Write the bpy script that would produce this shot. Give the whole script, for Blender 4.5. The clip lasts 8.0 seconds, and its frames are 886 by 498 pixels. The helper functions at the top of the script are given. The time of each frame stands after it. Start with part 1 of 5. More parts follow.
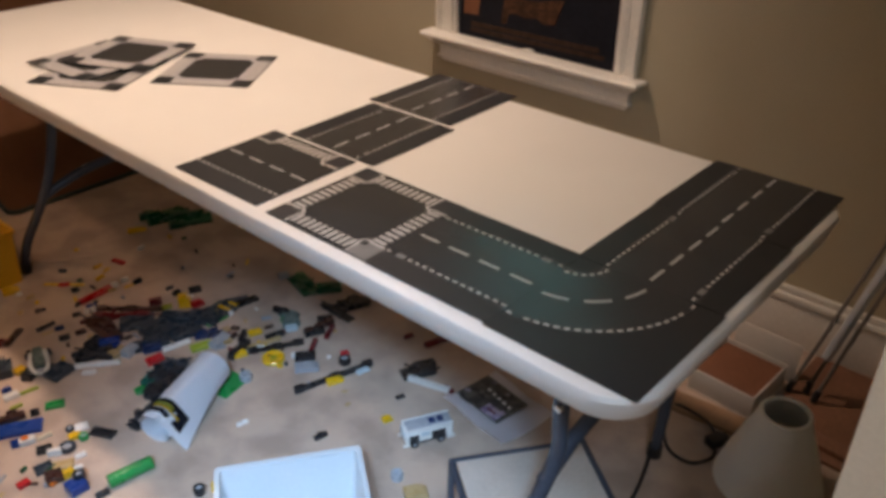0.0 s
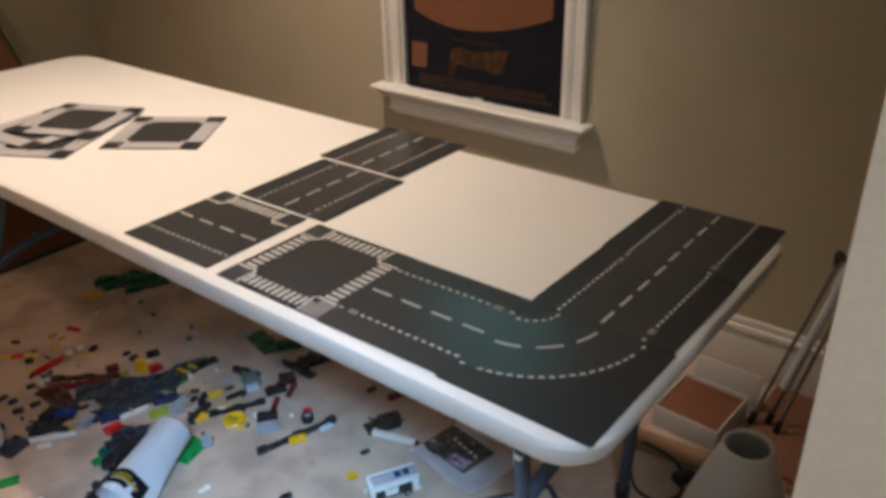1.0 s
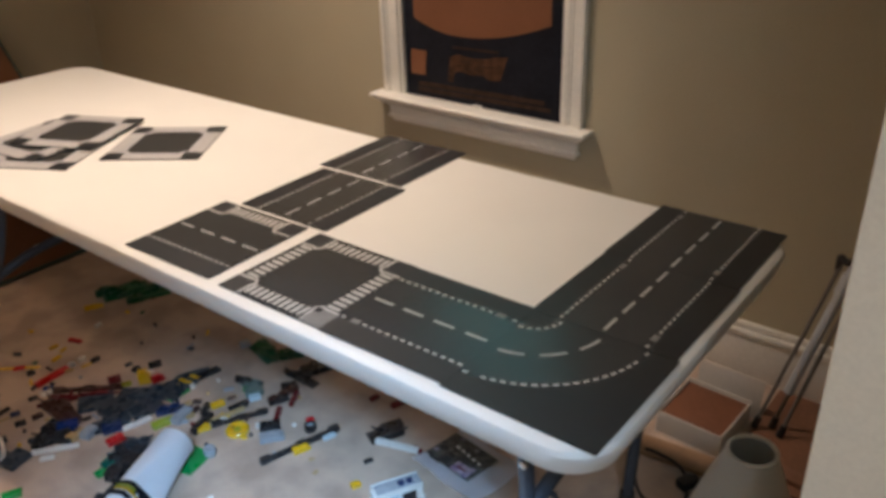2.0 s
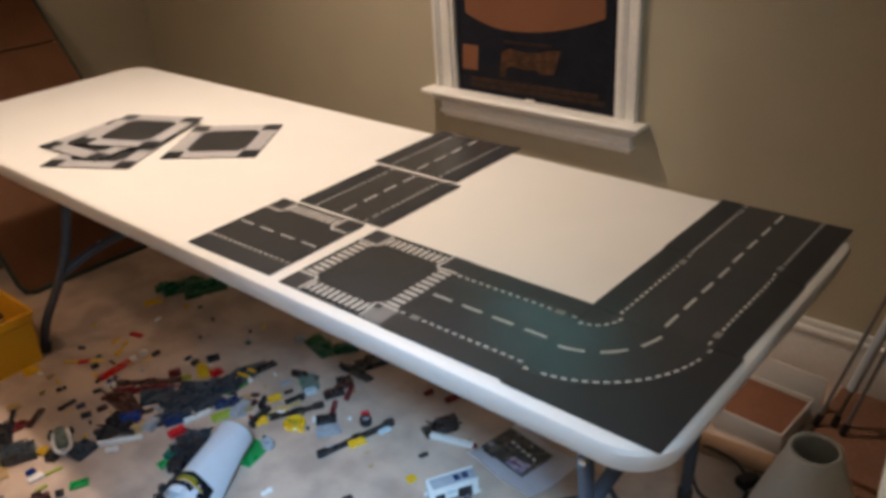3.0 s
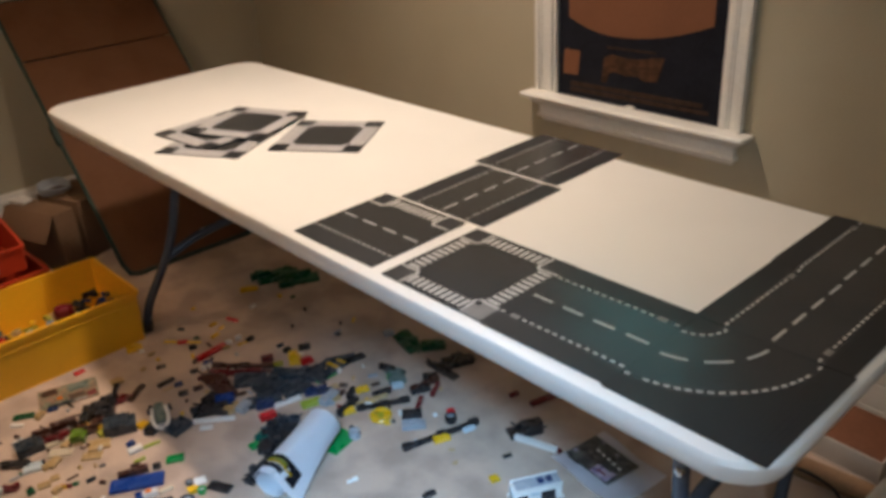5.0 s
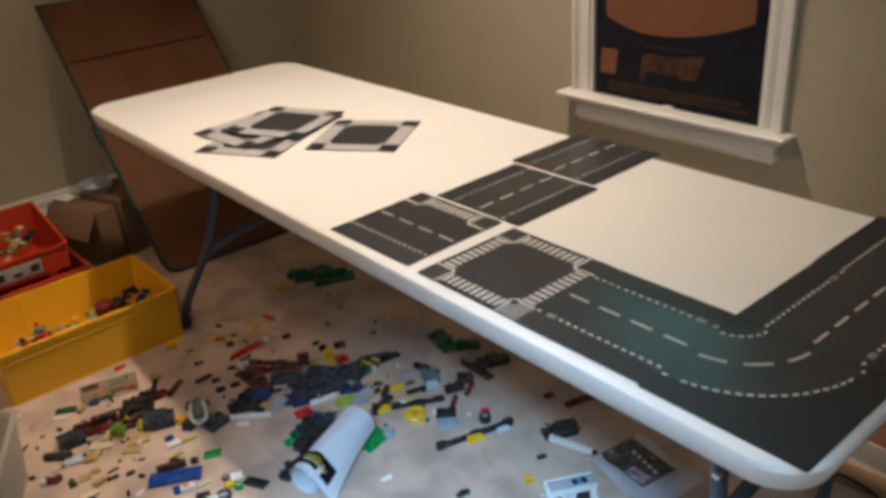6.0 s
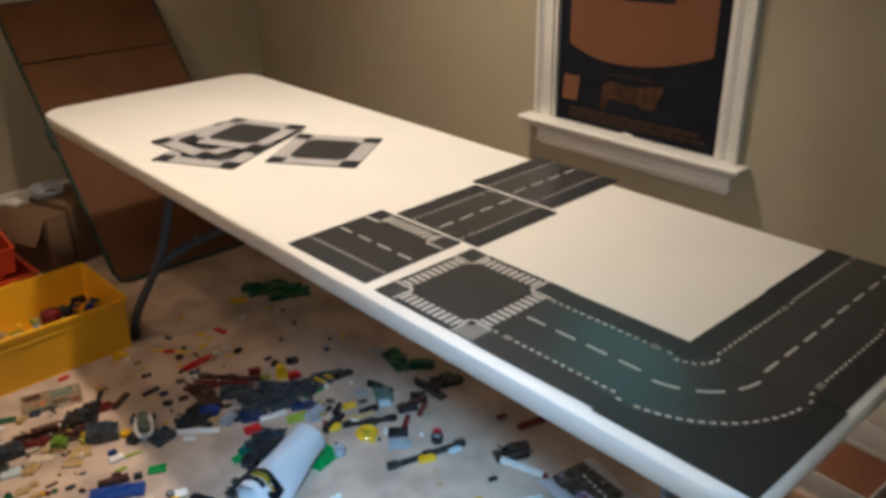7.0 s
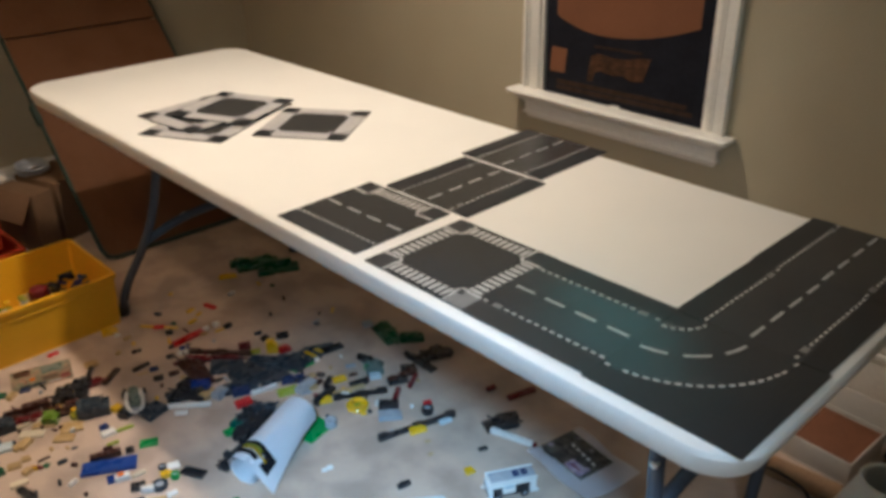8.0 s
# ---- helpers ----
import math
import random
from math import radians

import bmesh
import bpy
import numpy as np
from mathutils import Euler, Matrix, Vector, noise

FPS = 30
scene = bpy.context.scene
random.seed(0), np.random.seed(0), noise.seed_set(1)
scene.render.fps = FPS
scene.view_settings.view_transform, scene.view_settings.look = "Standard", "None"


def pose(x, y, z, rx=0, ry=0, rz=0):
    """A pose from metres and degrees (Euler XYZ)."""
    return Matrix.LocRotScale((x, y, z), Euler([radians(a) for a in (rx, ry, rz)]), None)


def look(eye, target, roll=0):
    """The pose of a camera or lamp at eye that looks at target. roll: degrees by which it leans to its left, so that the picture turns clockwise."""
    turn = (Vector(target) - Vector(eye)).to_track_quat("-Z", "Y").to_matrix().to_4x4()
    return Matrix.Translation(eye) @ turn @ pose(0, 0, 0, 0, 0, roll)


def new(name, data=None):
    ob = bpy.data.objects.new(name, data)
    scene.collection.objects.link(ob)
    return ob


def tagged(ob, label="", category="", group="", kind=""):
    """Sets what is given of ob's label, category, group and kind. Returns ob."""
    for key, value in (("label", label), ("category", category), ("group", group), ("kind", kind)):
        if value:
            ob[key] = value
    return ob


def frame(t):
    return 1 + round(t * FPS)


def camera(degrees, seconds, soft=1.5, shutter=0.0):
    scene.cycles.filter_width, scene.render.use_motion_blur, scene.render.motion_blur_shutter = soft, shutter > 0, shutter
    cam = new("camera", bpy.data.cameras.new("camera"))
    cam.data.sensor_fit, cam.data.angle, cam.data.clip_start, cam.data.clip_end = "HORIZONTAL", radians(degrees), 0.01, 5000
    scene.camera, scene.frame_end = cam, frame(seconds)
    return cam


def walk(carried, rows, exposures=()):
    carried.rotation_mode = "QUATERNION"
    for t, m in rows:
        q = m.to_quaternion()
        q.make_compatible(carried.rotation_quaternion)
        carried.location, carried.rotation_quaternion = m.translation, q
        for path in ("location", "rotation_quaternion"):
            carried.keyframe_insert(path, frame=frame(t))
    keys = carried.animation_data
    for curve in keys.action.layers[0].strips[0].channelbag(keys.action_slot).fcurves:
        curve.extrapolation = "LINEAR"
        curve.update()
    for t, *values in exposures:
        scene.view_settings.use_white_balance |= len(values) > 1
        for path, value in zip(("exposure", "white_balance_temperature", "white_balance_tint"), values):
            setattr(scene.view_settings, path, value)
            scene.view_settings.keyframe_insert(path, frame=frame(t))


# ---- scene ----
cam = camera(56.70, 8.0, soft=3.9)
PATH = [
    (0, (0.3478, -0.7617, 1.4370), (-0.8001, 0.5252, 0.4240), 0.39),
    (0.5, (0.3620, -0.7523, 1.4452), (-0.7492, 0.6203, 0.5064), -0.25),
    (1, (0.3691, -0.7448, 1.4488), (-0.7518, 0.6356, 0.5335), -1.29),
    (1.2, (0.3724, -0.7408, 1.4495), (-0.7402, 0.6481, 0.5368), -1.44),
    (2.3, (0.3640, -0.7473, 1.4548), (-0.7822, 0.6266, 0.5613), -2.64),
    (2.5, (0.3656, -0.7504, 1.4578), (-0.8009, 0.6029, 0.5589), -3.34),
    (3, (0.3513, -0.7575, 1.4580), (-0.8576, 0.5501, 0.5478), -3.77),
    (3.5, (0.3387, -0.7777, 1.4577), (-0.9549, 0.4529, 0.5564), -4.39),
    (4, (0.3332, -0.7947, 1.4621), (-0.9998, 0.4073, 0.5799), -4.50),
    (4.2, (0.3319, -0.7981, 1.4609), (-1.0072, 0.3938, 0.5743), -4.28),
    (5.3, (0.3334, -0.7999, 1.4576), (-1.0167, 0.3787, 0.5698), -3.40),
    (5.5, (0.3352, -0.8060, 1.4592), (-1.0262, 0.3669, 0.5813), -3.70),
    (6, (0.3316, -0.8021, 1.4563), (-1.0721, 0.3141, 0.5710), -4.34),
    (6.5, (0.3264, -0.8015, 1.4594), (-1.0772, 0.3169, 0.5768), -2.87),
    (7, (0.3253, -0.8027, 1.4547), (-1.0221, 0.4075, 0.6062), -0.92),
    (7.5, (0.3319, -0.8082, 1.4501), (-0.9867, 0.4200, 0.5825), -0.56),
    (8, (0.3323, -0.8138, 1.4438), (-0.9786, 0.4020, 0.5475), -0.92),
]
walk(cam, [(t, look(eye, target, roll)) for t, eye, target, roll in PATH], [(0, -0.35, 6540, 17), (1, -0.14, 6060, 10), (2.5, -0.08, 6040, 10), (4, -0.08, 6040, 9.5), (6, -0.08, 5900, 6.5), (8, -0.09, 5770, 3)])

# ---- light ----
world = bpy.data.worlds.new("world")
scene.world = world
world.use_nodes = True
sky = world.node_tree.nodes.new("ShaderNodeTexSky")
sky.sky_type, sky.sun_disc = "NISHITA", False
sky.sun_elevation, sky.sun_rotation = radians(22), radians(200)
world.node_tree.links.new(sky.outputs[0], world.node_tree.nodes["Background"].inputs[0])
world.node_tree.nodes["Background"].inputs[1].default_value = 0.9


def lamp(name, kind, m, watts, colour, size):
    data = bpy.data.lights.new(name, kind)
    data.energy, data.color, data.shadow_soft_size = watts, colour, size
    ob = new(name, data)
    ob.matrix_basis = m
    return ob


# a warm recessed lamp over the table and a cold spot of unknown source past the end of the partition; the unseen fills
# after them are added
ceiling_lamp = lamp("ceiling_lamp", "SPOT", look((-1.55, 0.45, 2.60), (-1.52, 0.25, 0.0)), 200, (1.0, 0.775, 0.59), 0.06)
ceiling_lamp.data.spot_size, ceiling_lamp.data.spot_blend = radians(100), 1.0
# Unseen source, inferred from cold light on the carpet; cone and aim tuned.
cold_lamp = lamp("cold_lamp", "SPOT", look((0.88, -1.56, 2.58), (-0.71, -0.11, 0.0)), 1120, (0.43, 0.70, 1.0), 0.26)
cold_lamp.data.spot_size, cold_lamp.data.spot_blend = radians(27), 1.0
# Cool fill added near the cold spot to lift the dark parts; no source.
cold_fill = lamp("cold_fill", "POINT", pose(0.88, -1.76, 2.50), 14.5, (0.55, 0.80, 1.0), 0.18)
# Added spot, no fixture: brightens the partition face.
partition_fill = lamp("partition_fill", "SPOT", look((1.05, -1.4, 1.7), (0.52, -0.07, 0.95)), 46, (1.0, 0.95, 0.88), 0.08)
partition_fill.data.spot_size, partition_fill.data.spot_blend = radians(50), 1.0
# Unseen warm fill, placed and tuned for the carpet and bins at the left.
warm_fill = lamp("warm_fill", "POINT", pose(-1.85, -1.00, 2.56), 33, (1.0, 0.66, 0.40), 0.12)
# Weak fill added behind the partition for the lampshade corner and right wall.
side_fill = lamp("side_fill", "POINT", pose(1.15, 0.86, 2.45), 1.4, (0.92, 0.94, 0.80), 0.12)


# ---- materials ----
def material(name, colour, rough=0.5, metal=0.0, vary=0.12, scale=8.0, fine=120.0, bump=0.05, second=None, coat=0.0, spread=0.0, patch=(0.42, 0.62), worn=0.11):
    """A surface with large patches, fine grain and relief; second is the colour of the patches."""
    m = bpy.data.materials.new(name)
    m.use_nodes = True
    nodes, links = m.node_tree.nodes, m.node_tree.links
    shader = nodes["Principled BSDF"]
    where = nodes.new("ShaderNodeTexCoord")
    big, small = nodes.new("ShaderNodeTexNoise"), nodes.new("ShaderNodeTexNoise")
    big.inputs["Scale"].default_value, big.inputs["Detail"].default_value = scale, 6.0
    small.inputs["Scale"].default_value, small.inputs["Detail"].default_value = fine, 3.0
    links.new(where.outputs["Object"], big.inputs["Vector"])
    links.new(where.outputs["Object"], small.inputs["Vector"])
    ramp = nodes.new("ShaderNodeMapRange")
    ramp.inputs["From Min"].default_value, ramp.inputs["From Max"].default_value = patch
    links.new(big.outputs["Fac"], ramp.inputs["Value"])
    mix = nodes.new("ShaderNodeMix")
    mix.data_type = "RGBA"
    other = second or tuple(c * (1 - vary) for c in colour)
    mix.inputs[6].default_value, mix.inputs[7].default_value = (*colour, 1), (*other, 1)
    links.new(ramp.outputs["Result"], mix.inputs[0])
    grain = nodes.new("ShaderNodeMapRange")
    grain.inputs["From Min"].default_value, grain.inputs["From Max"].default_value = 0.3, 0.7
    grain.inputs["To Min"].default_value, grain.inputs["To Max"].default_value = 1 - vary, 1 + vary
    links.new(small.outputs["Fac"], grain.inputs["Value"])
    tone = nodes.new("ShaderNodeVectorMath")
    tone.operation = "SCALE"
    links.new(mix.outputs[2], tone.inputs[0])
    links.new(grain.outputs["Result"], tone.inputs["Scale"])
    out = tone.outputs[0]
    if spread:
        info, shift, again = nodes.new("ShaderNodeObjectInfo"), nodes.new("ShaderNodeMapRange"), nodes.new("ShaderNodeVectorMath")
        shift.inputs["To Min"].default_value, shift.inputs["To Max"].default_value = 1 - spread, 1 + spread
        again.operation = "SCALE"
        links.new(info.outputs["Random"], shift.inputs["Value"])
        links.new(out, again.inputs[0])
        links.new(shift.outputs["Result"], again.inputs["Scale"])
        out = again.outputs[0]
    links.new(out, shader.inputs["Base Color"])
    gloss = nodes.new("ShaderNodeMapRange")
    gloss.inputs["To Min"].default_value, gloss.inputs["To Max"].default_value = max(rough - worn, 0.03), min(rough + worn, 1)
    links.new(big.outputs["Fac"], gloss.inputs["Value"])
    links.new(gloss.outputs["Result"], shader.inputs["Roughness"])
    shader.inputs["Metallic"].default_value, shader.inputs["Coat Weight"].default_value = metal, coat
    if bump:
        relief = nodes.new("ShaderNodeBump")
        relief.inputs["Strength"].default_value, relief.inputs["Distance"].default_value = bump, 0.004
        links.new(small.outputs["Fac"], relief.inputs["Height"])
        links.new(relief.outputs["Normal"], shader.inputs["Normal"])
    return m


WALL = material("olive_beige_wall_paint", (0.400, 0.354, 0.252), 0.75, vary=0.05, scale=1.6, fine=220, bump=0.12, second=(0.376, 0.330, 0.231))
PARTITION = material("pale_beige_paint", (0.68, 0.64, 0.55), 0.7, vary=0.04, scale=2.0, fine=200, bump=0.1)
CEILING = material("white_ceiling_paint", (0.75, 0.72, 0.66), 0.85, vary=0.04, scale=2.0, fine=150, bump=0.2)
TRIM = material("white_trim_paint", (0.81, 0.79, 0.74), 0.38, vary=0.05, scale=5.0, fine=90, bump=0.06)
CARPET = material("grey_beige_carpet", (0.52, 0.395, 0.31), 0.95, vary=0.11, scale=6.5, fine=280, bump=0.5, second=(0.37, 0.28, 0.222), patch=(0.42, 0.62))
TABLE = material("white_moulded_plastic", (0.73, 0.71, 0.67), 0.42, vary=0.03, scale=3.0, fine=420, bump=0.10)
STEEL = material("blue_grey_enamelled_steel", (0.075, 0.092, 0.125), 0.24, metal=0.3, vary=0.12, scale=14, fine=160, bump=0.05)
CHROME = material("bright_steel", (0.7, 0.7, 0.7), 0.2, metal=1.0, vary=0.06, scale=20, fine=200, bump=0.02)
STUDDED = material("studded_road_plastic", (0.019, 0.0205, 0.0235), 0.42, vary=0.10, scale=6, fine=320, bump=0.06, spread=0.07, worn=0.02)
ROAD = material("dark_grey_road_plastic", (0.033, 0.0345, 0.0365), 0.27, vary=0.10, scale=6, fine=320, bump=0.06, second=(0.036, 0.0375, 0.0395), spread=0.05, worn=0.01)
PRINT = material("white_road_print", (0.44, 0.43, 0.41), 0.5, vary=0.08, scale=60, fine=420, bump=0.03, second=(0.40, 0.385, 0.36))
DASHPRINT = material("dull_white_road_print", (0.36, 0.355, 0.34), 0.5, vary=0.08, scale=60, fine=420, bump=0.03)
GREYPRINT = material("grey_road_print", (0.17, 0.165, 0.16), 0.5, vary=0.12, scale=40, fine=300, bump=0.03)
BLACKPRINT = material("black_print_on_cardboard", (0.015, 0.016, 0.023), 0.75, vary=0.2, scale=9, fine=150, bump=0.06)
BLACKPRINT.node_tree.nodes["Principled BSDF"].inputs["Specular IOR Level"].default_value = 0.12
BROWNPRINT = material("bare_brown_cardboard", (0.19, 0.082, 0.042), 0.75, vary=0.08, scale=5, fine=160, bump=0.1)
DIMPRINT = material("dim_brown_print", (0.085, 0.040, 0.021), 0.7, vary=0.3, scale=30, fine=150, bump=0.08, second=(0.04, 0.021, 0.013))
FAINTPRINT = material("faint_brown_print", (0.045, 0.026, 0.018), 0.7, vary=0.3, scale=40, fine=160, bump=0.05)
CARDBOARD = material("corrugated_cardboard", (0.17, 0.10, 0.057), 0.8, vary=0.08, scale=4, fine=120, bump=0.14, second=(0.145, 0.085, 0.048))
HARDBOARD = material("brown_fibreboard", (0.120, 0.053, 0.024), 0.7, vary=0.07, scale=2.4, fine=140, bump=0.08, second=(0.092, 0.037, 0.015))
for dull in (BROWNPRINT, DIMPRINT, FAINTPRINT, CARDBOARD, HARDBOARD):
    dull.node_tree.nodes["Principled BSDF"].inputs["Specular IOR Level"].default_value = 0.15
GREENTAPE = material("dark_green_edging", (0.006, 0.026, 0.017), 0.7, vary=0.15, scale=12, fine=120, bump=0.08)
YELLOWBIN = material("yellow_bin_plastic", (0.84, 0.46, 0.012), 0.4, vary=0.06, scale=5, fine=200, bump=0.05, second=(0.78, 0.41, 0.012))
ORANGEBIN = material("orange_red_bin_plastic", (0.44, 0.038, 0.01), 0.42, vary=0.08, scale=6, fine=200, bump=0.05)
CLEARBIN = material("milky_white_bin_plastic", (0.80, 0.86, 0.90), 0.3, vary=0.04, scale=6, fine=200, bump=0.04)
CLEARBIN.node_tree.nodes["Principled BSDF"].inputs["Alpha"].default_value = 0.6
SMOKEBIN = material("smoky_grey_bin_plastic", (0.46, 0.47, 0.40), 0.32, vary=0.08, scale=6, fine=200, bump=0.04)
SMOKEBIN.node_tree.nodes["Principled BSDF"].inputs["Alpha"].default_value = 0.42
PAPER = material("white_paper", (0.90, 0.90, 0.93), 0.7, vary=0.03, scale=6, fine=300, bump=0.05)
GREYPAPER = material("lilac_grey_paper", (0.80, 0.77, 0.80), 0.6, vary=0.05, scale=8, fine=260, bump=0.05)
PHOTO = material("dark_photo_print", (0.02, 0.024, 0.028), 0.4, vary=0.5, scale=55, fine=120, bump=0.0, second=(0.10, 0.10, 0.09))
PHOTODARK = material("black_photo_print", (0.008, 0.008, 0.012), 0.4, vary=0.4, scale=60, fine=150, bump=0.0)
PHOTOMID = material("grey_green_photo_print", (0.06, 0.075, 0.07), 0.4, vary=0.4, scale=60, fine=150, bump=0.0)
PHOTOBLUE = material("violet_photo_print", (0.16, 0.12, 0.26), 0.4, vary=0.4, scale=60, fine=150, bump=0.0, second=(0.45, 0.40, 0.5))
BOOKLET = material("printed_booklet_paper", (0.17, 0.18, 0.12), 0.4, vary=0.45, scale=45, fine=90, bump=0.0, second=(0.26, 0.15, 0.10))
SHADE = material("cream_lampshade_fabric", (0.92, 0.90, 0.84), 0.85, vary=0.06, scale=6, fine=500, bump=0.3)
SHADEIN = material("lampshade_lining", (0.93, 0.88, 0.78), 0.85, vary=0.06, scale=6, fine=300, bump=0.1)
LABEL = material("dull_printed_label", (0.36, 0.32, 0.29), 0.6, vary=0.2, scale=30, fine=200, bump=0.03)
WHITEBOX = material("white_card_box", (0.60, 0.56, 0.51), 0.6, vary=0.05, scale=5, fine=150, bump=0.06)
CORK = material("red_brown_liner", (0.20, 0.075, 0.035), 0.75, vary=0.10, scale=8, fine=140, bump=0.15)
RUBBER = material("black_rubber", (0.018, 0.017, 0.018), 0.55, vary=0.15, scale=12, fine=150, bump=0.06)
ALUMINIUM = material("brushed_aluminium_tube", (0.50, 0.53, 0.57), 0.35, metal=0.0, vary=0.08, scale=10, fine=220, bump=0.04)
DARKPOLE = material("dark_grey_tube", (0.17, 0.155, 0.145), 0.45, metal=0.0, vary=0.1, scale=10, fine=200, bump=0.04)
REDWOOD = material("red_brown_plywood", (0.20, 0.090, 0.048), 0.6, vary=0.16, scale=6, fine=90, bump=0.12)
TANWOOD = material("tan_plywood", (0.28, 0.165, 0.09), 0.6, vary=0.12, scale=7, fine=90, bump=0.1)
STOOLTOP = material("worn_white_board", (0.58, 0.53, 0.47), 0.55, vary=0.06, scale=4, fine=140, bump=0.06, second=(0.50, 0.43, 0.36))
GLASS = bpy.data.materials.new("window_glass")
GLASS.use_nodes = True
GLASS.node_tree.nodes["Principled BSDF"].inputs["Transmission Weight"].default_value = 1.0
GLASS.node_tree.nodes["Principled BSDF"].inputs["Base Color"].default_value = (0.50, 0.95, 0.55, 1)
GLASS.node_tree.nodes["Principled BSDF"].inputs["Roughness"].default_value = 0.02

COLOURS = {
    "red": (0.50, 0.012, 0.016), "darkred": (0.14, 0.012, 0.016), "white": (0.74, 0.73, 0.70), "cream": (0.66, 0.58, 0.43),
    "blue": (0.010, 0.042, 0.21), "darkblue": (0.012, 0.03, 0.10), "brown": (0.055, 0.022, 0.017), "darkbrown": (0.085, 0.05, 0.036),
    "slate": (0.030, 0.042, 0.056), "black": (0.019, 0.019, 0.022), "grey": (0.33, 0.35, 0.38), "greygreen": (0.13, 0.17, 0.15),
    "tan": (0.46, 0.32, 0.15), "yellow": (0.70, 0.42, 0.012), "green": (0.012, 0.24, 0.055), "darkgreen": (0.008, 0.085, 0.035),
    "teal": (0.01, 0.10, 0.075), "lime": (0.34, 0.42, 0.05), "olive": (0.30, 0.30, 0.03), "olivegreen": (0.11, 0.19, 0.02),
    "orange": (0.62, 0.16, 0.012), "clear": (0.50, 0.58, 0.62),
}
WORDS = {"darkred": "dark red", "darkblue": "dark blue", "darkbrown": "grey-brown", "slate": "dark bluish grey", "grey": "light grey", "greygreen": "grey-green",
         "darkgreen": "dark green", "olivegreen": "leaf green", "clear": "pale translucent", "lime": "lime green", "olive": "olive yellow", "cream": "cream-coloured"}
TOY = {c: material(c + "_toy_plastic", v, 0.28, vary=0.05, scale=25, fine=300, bump=0.03, spread=0.10) for c, v in COLOURS.items()}


# ---- building blocks ----
def link(bm, name, mat, smooth=True):
    me = bpy.data.meshes.new(name)
    bmesh.ops.recalc_face_normals(bm, faces=bm.faces)
    bm.to_mesh(me)
    bm.free()
    me.materials.append(mat)
    if smooth:
        me.shade_smooth()
        me.set_sharp_from_angle(angle=radians(38))
    return new(name, me)


def part(name, bm, mat, parent, label="", smooth=True):
    ob = link(bm, name, mat, smooth)
    ob.parent = parent
    return tagged(ob, label)


def thing(name, m, label, category, group="", kind=""):
    ob = new(name)
    ob.empty_display_size, ob.matrix_basis = 0.05, m
    return tagged(ob, label, category, group, kind)


def solid(name, bm, mat, m, label, category, group="", kind=""):
    ob = link(bm, name, mat)
    ob.matrix_basis = m
    return tagged(ob, label, category, group, kind)


def box(bm, x0, x1, y0, y1, z0, z1, bevel=0.0, m=None, seg=2):
    verts = [bm.verts.new((x, y, z)) for x in (x0, x1) for y in (y0, y1) for z in (z0, z1)]
    faces = [bm.faces.new([verts[i] for i in f]) for f in ((0, 1, 3, 2), (4, 6, 7, 5), (0, 4, 5, 1), (2, 3, 7, 6), (0, 2, 6, 4), (1, 5, 7, 3))]
    if bevel:
        edges = list({e for f in faces for e in f.edges})
        made = bmesh.ops.bevel(bm, geom=edges, offset=bevel, segments=seg, affect="EDGES", profile=0.5)
        verts = list({v for f in made["faces"] for v in f.verts} | {v for v in verts if v.is_valid})
    if m is not None:
        bmesh.ops.transform(bm, matrix=m, verts=verts)
    return bm


def prism(bm, outline, z0, z1, m=None):
    """An upright slab over a flat outline."""
    low, high = [bm.verts.new((x, y, z0)) for x, y in outline], [bm.verts.new((x, y, z1)) for x, y in outline]
    bm.faces.new(high)
    bm.faces.new(low[::-1])
    n = len(outline)
    for i in range(n):
        bm.faces.new((low[i], low[(i + 1) % n], high[(i + 1) % n], high[i]))
    if m is not None:
        bmesh.ops.transform(bm, matrix=m, verts=low + high)
    return bm


def tube(bm, points, radius, seg=12, close=True):
    """A round bar along a line of points; radius may be a number or one number a point."""
    pts = [Vector(p) for p in points]
    rads = radius if isinstance(radius, (list, tuple)) else [radius] * len(pts)
    rings, side = [], None
    for i, p in enumerate(pts):
        way = (pts[min(i + 1, len(pts) - 1)] - pts[max(i - 1, 0)]).normalized()
        side = way.orthogonal().normalized() if side is None else (side - way * side.dot(way)).normalized()
        up = way.cross(side)
        rings.append([bm.verts.new(p + rads[i] * (side * math.cos(a) + up * math.sin(a))) for a in (2 * math.pi * k / seg for k in range(seg))])
    for a, b in zip(rings, rings[1:]):
        for k in range(seg):
            bm.faces.new((a[k], a[(k + 1) % seg], b[(k + 1) % seg], b[k]))
    if close:
        bm.faces.new(rings[0][::-1])
        bm.faces.new(rings[-1])
    return bm


def smooth_line(points, steps=6):
    """A curve through the points."""
    p = [Vector(q) for q in points]
    p = [2 * p[0] - p[1]] + p + [2 * p[-1] - p[-2]]
    out = []
    for i in range(1, len(p) - 2):
        for k in range(steps):
            t = k / steps
            out.append(0.5 * (2 * p[i] + (p[i + 1] - p[i - 1]) * t + (2 * p[i - 1] - 5 * p[i] + 4 * p[i + 1] - p[i + 2]) * t * t + (3 * p[i] - p[i - 1] - 3 * p[i + 1] + p[i + 2]) * t ** 3))
    return out + [p[-2]]


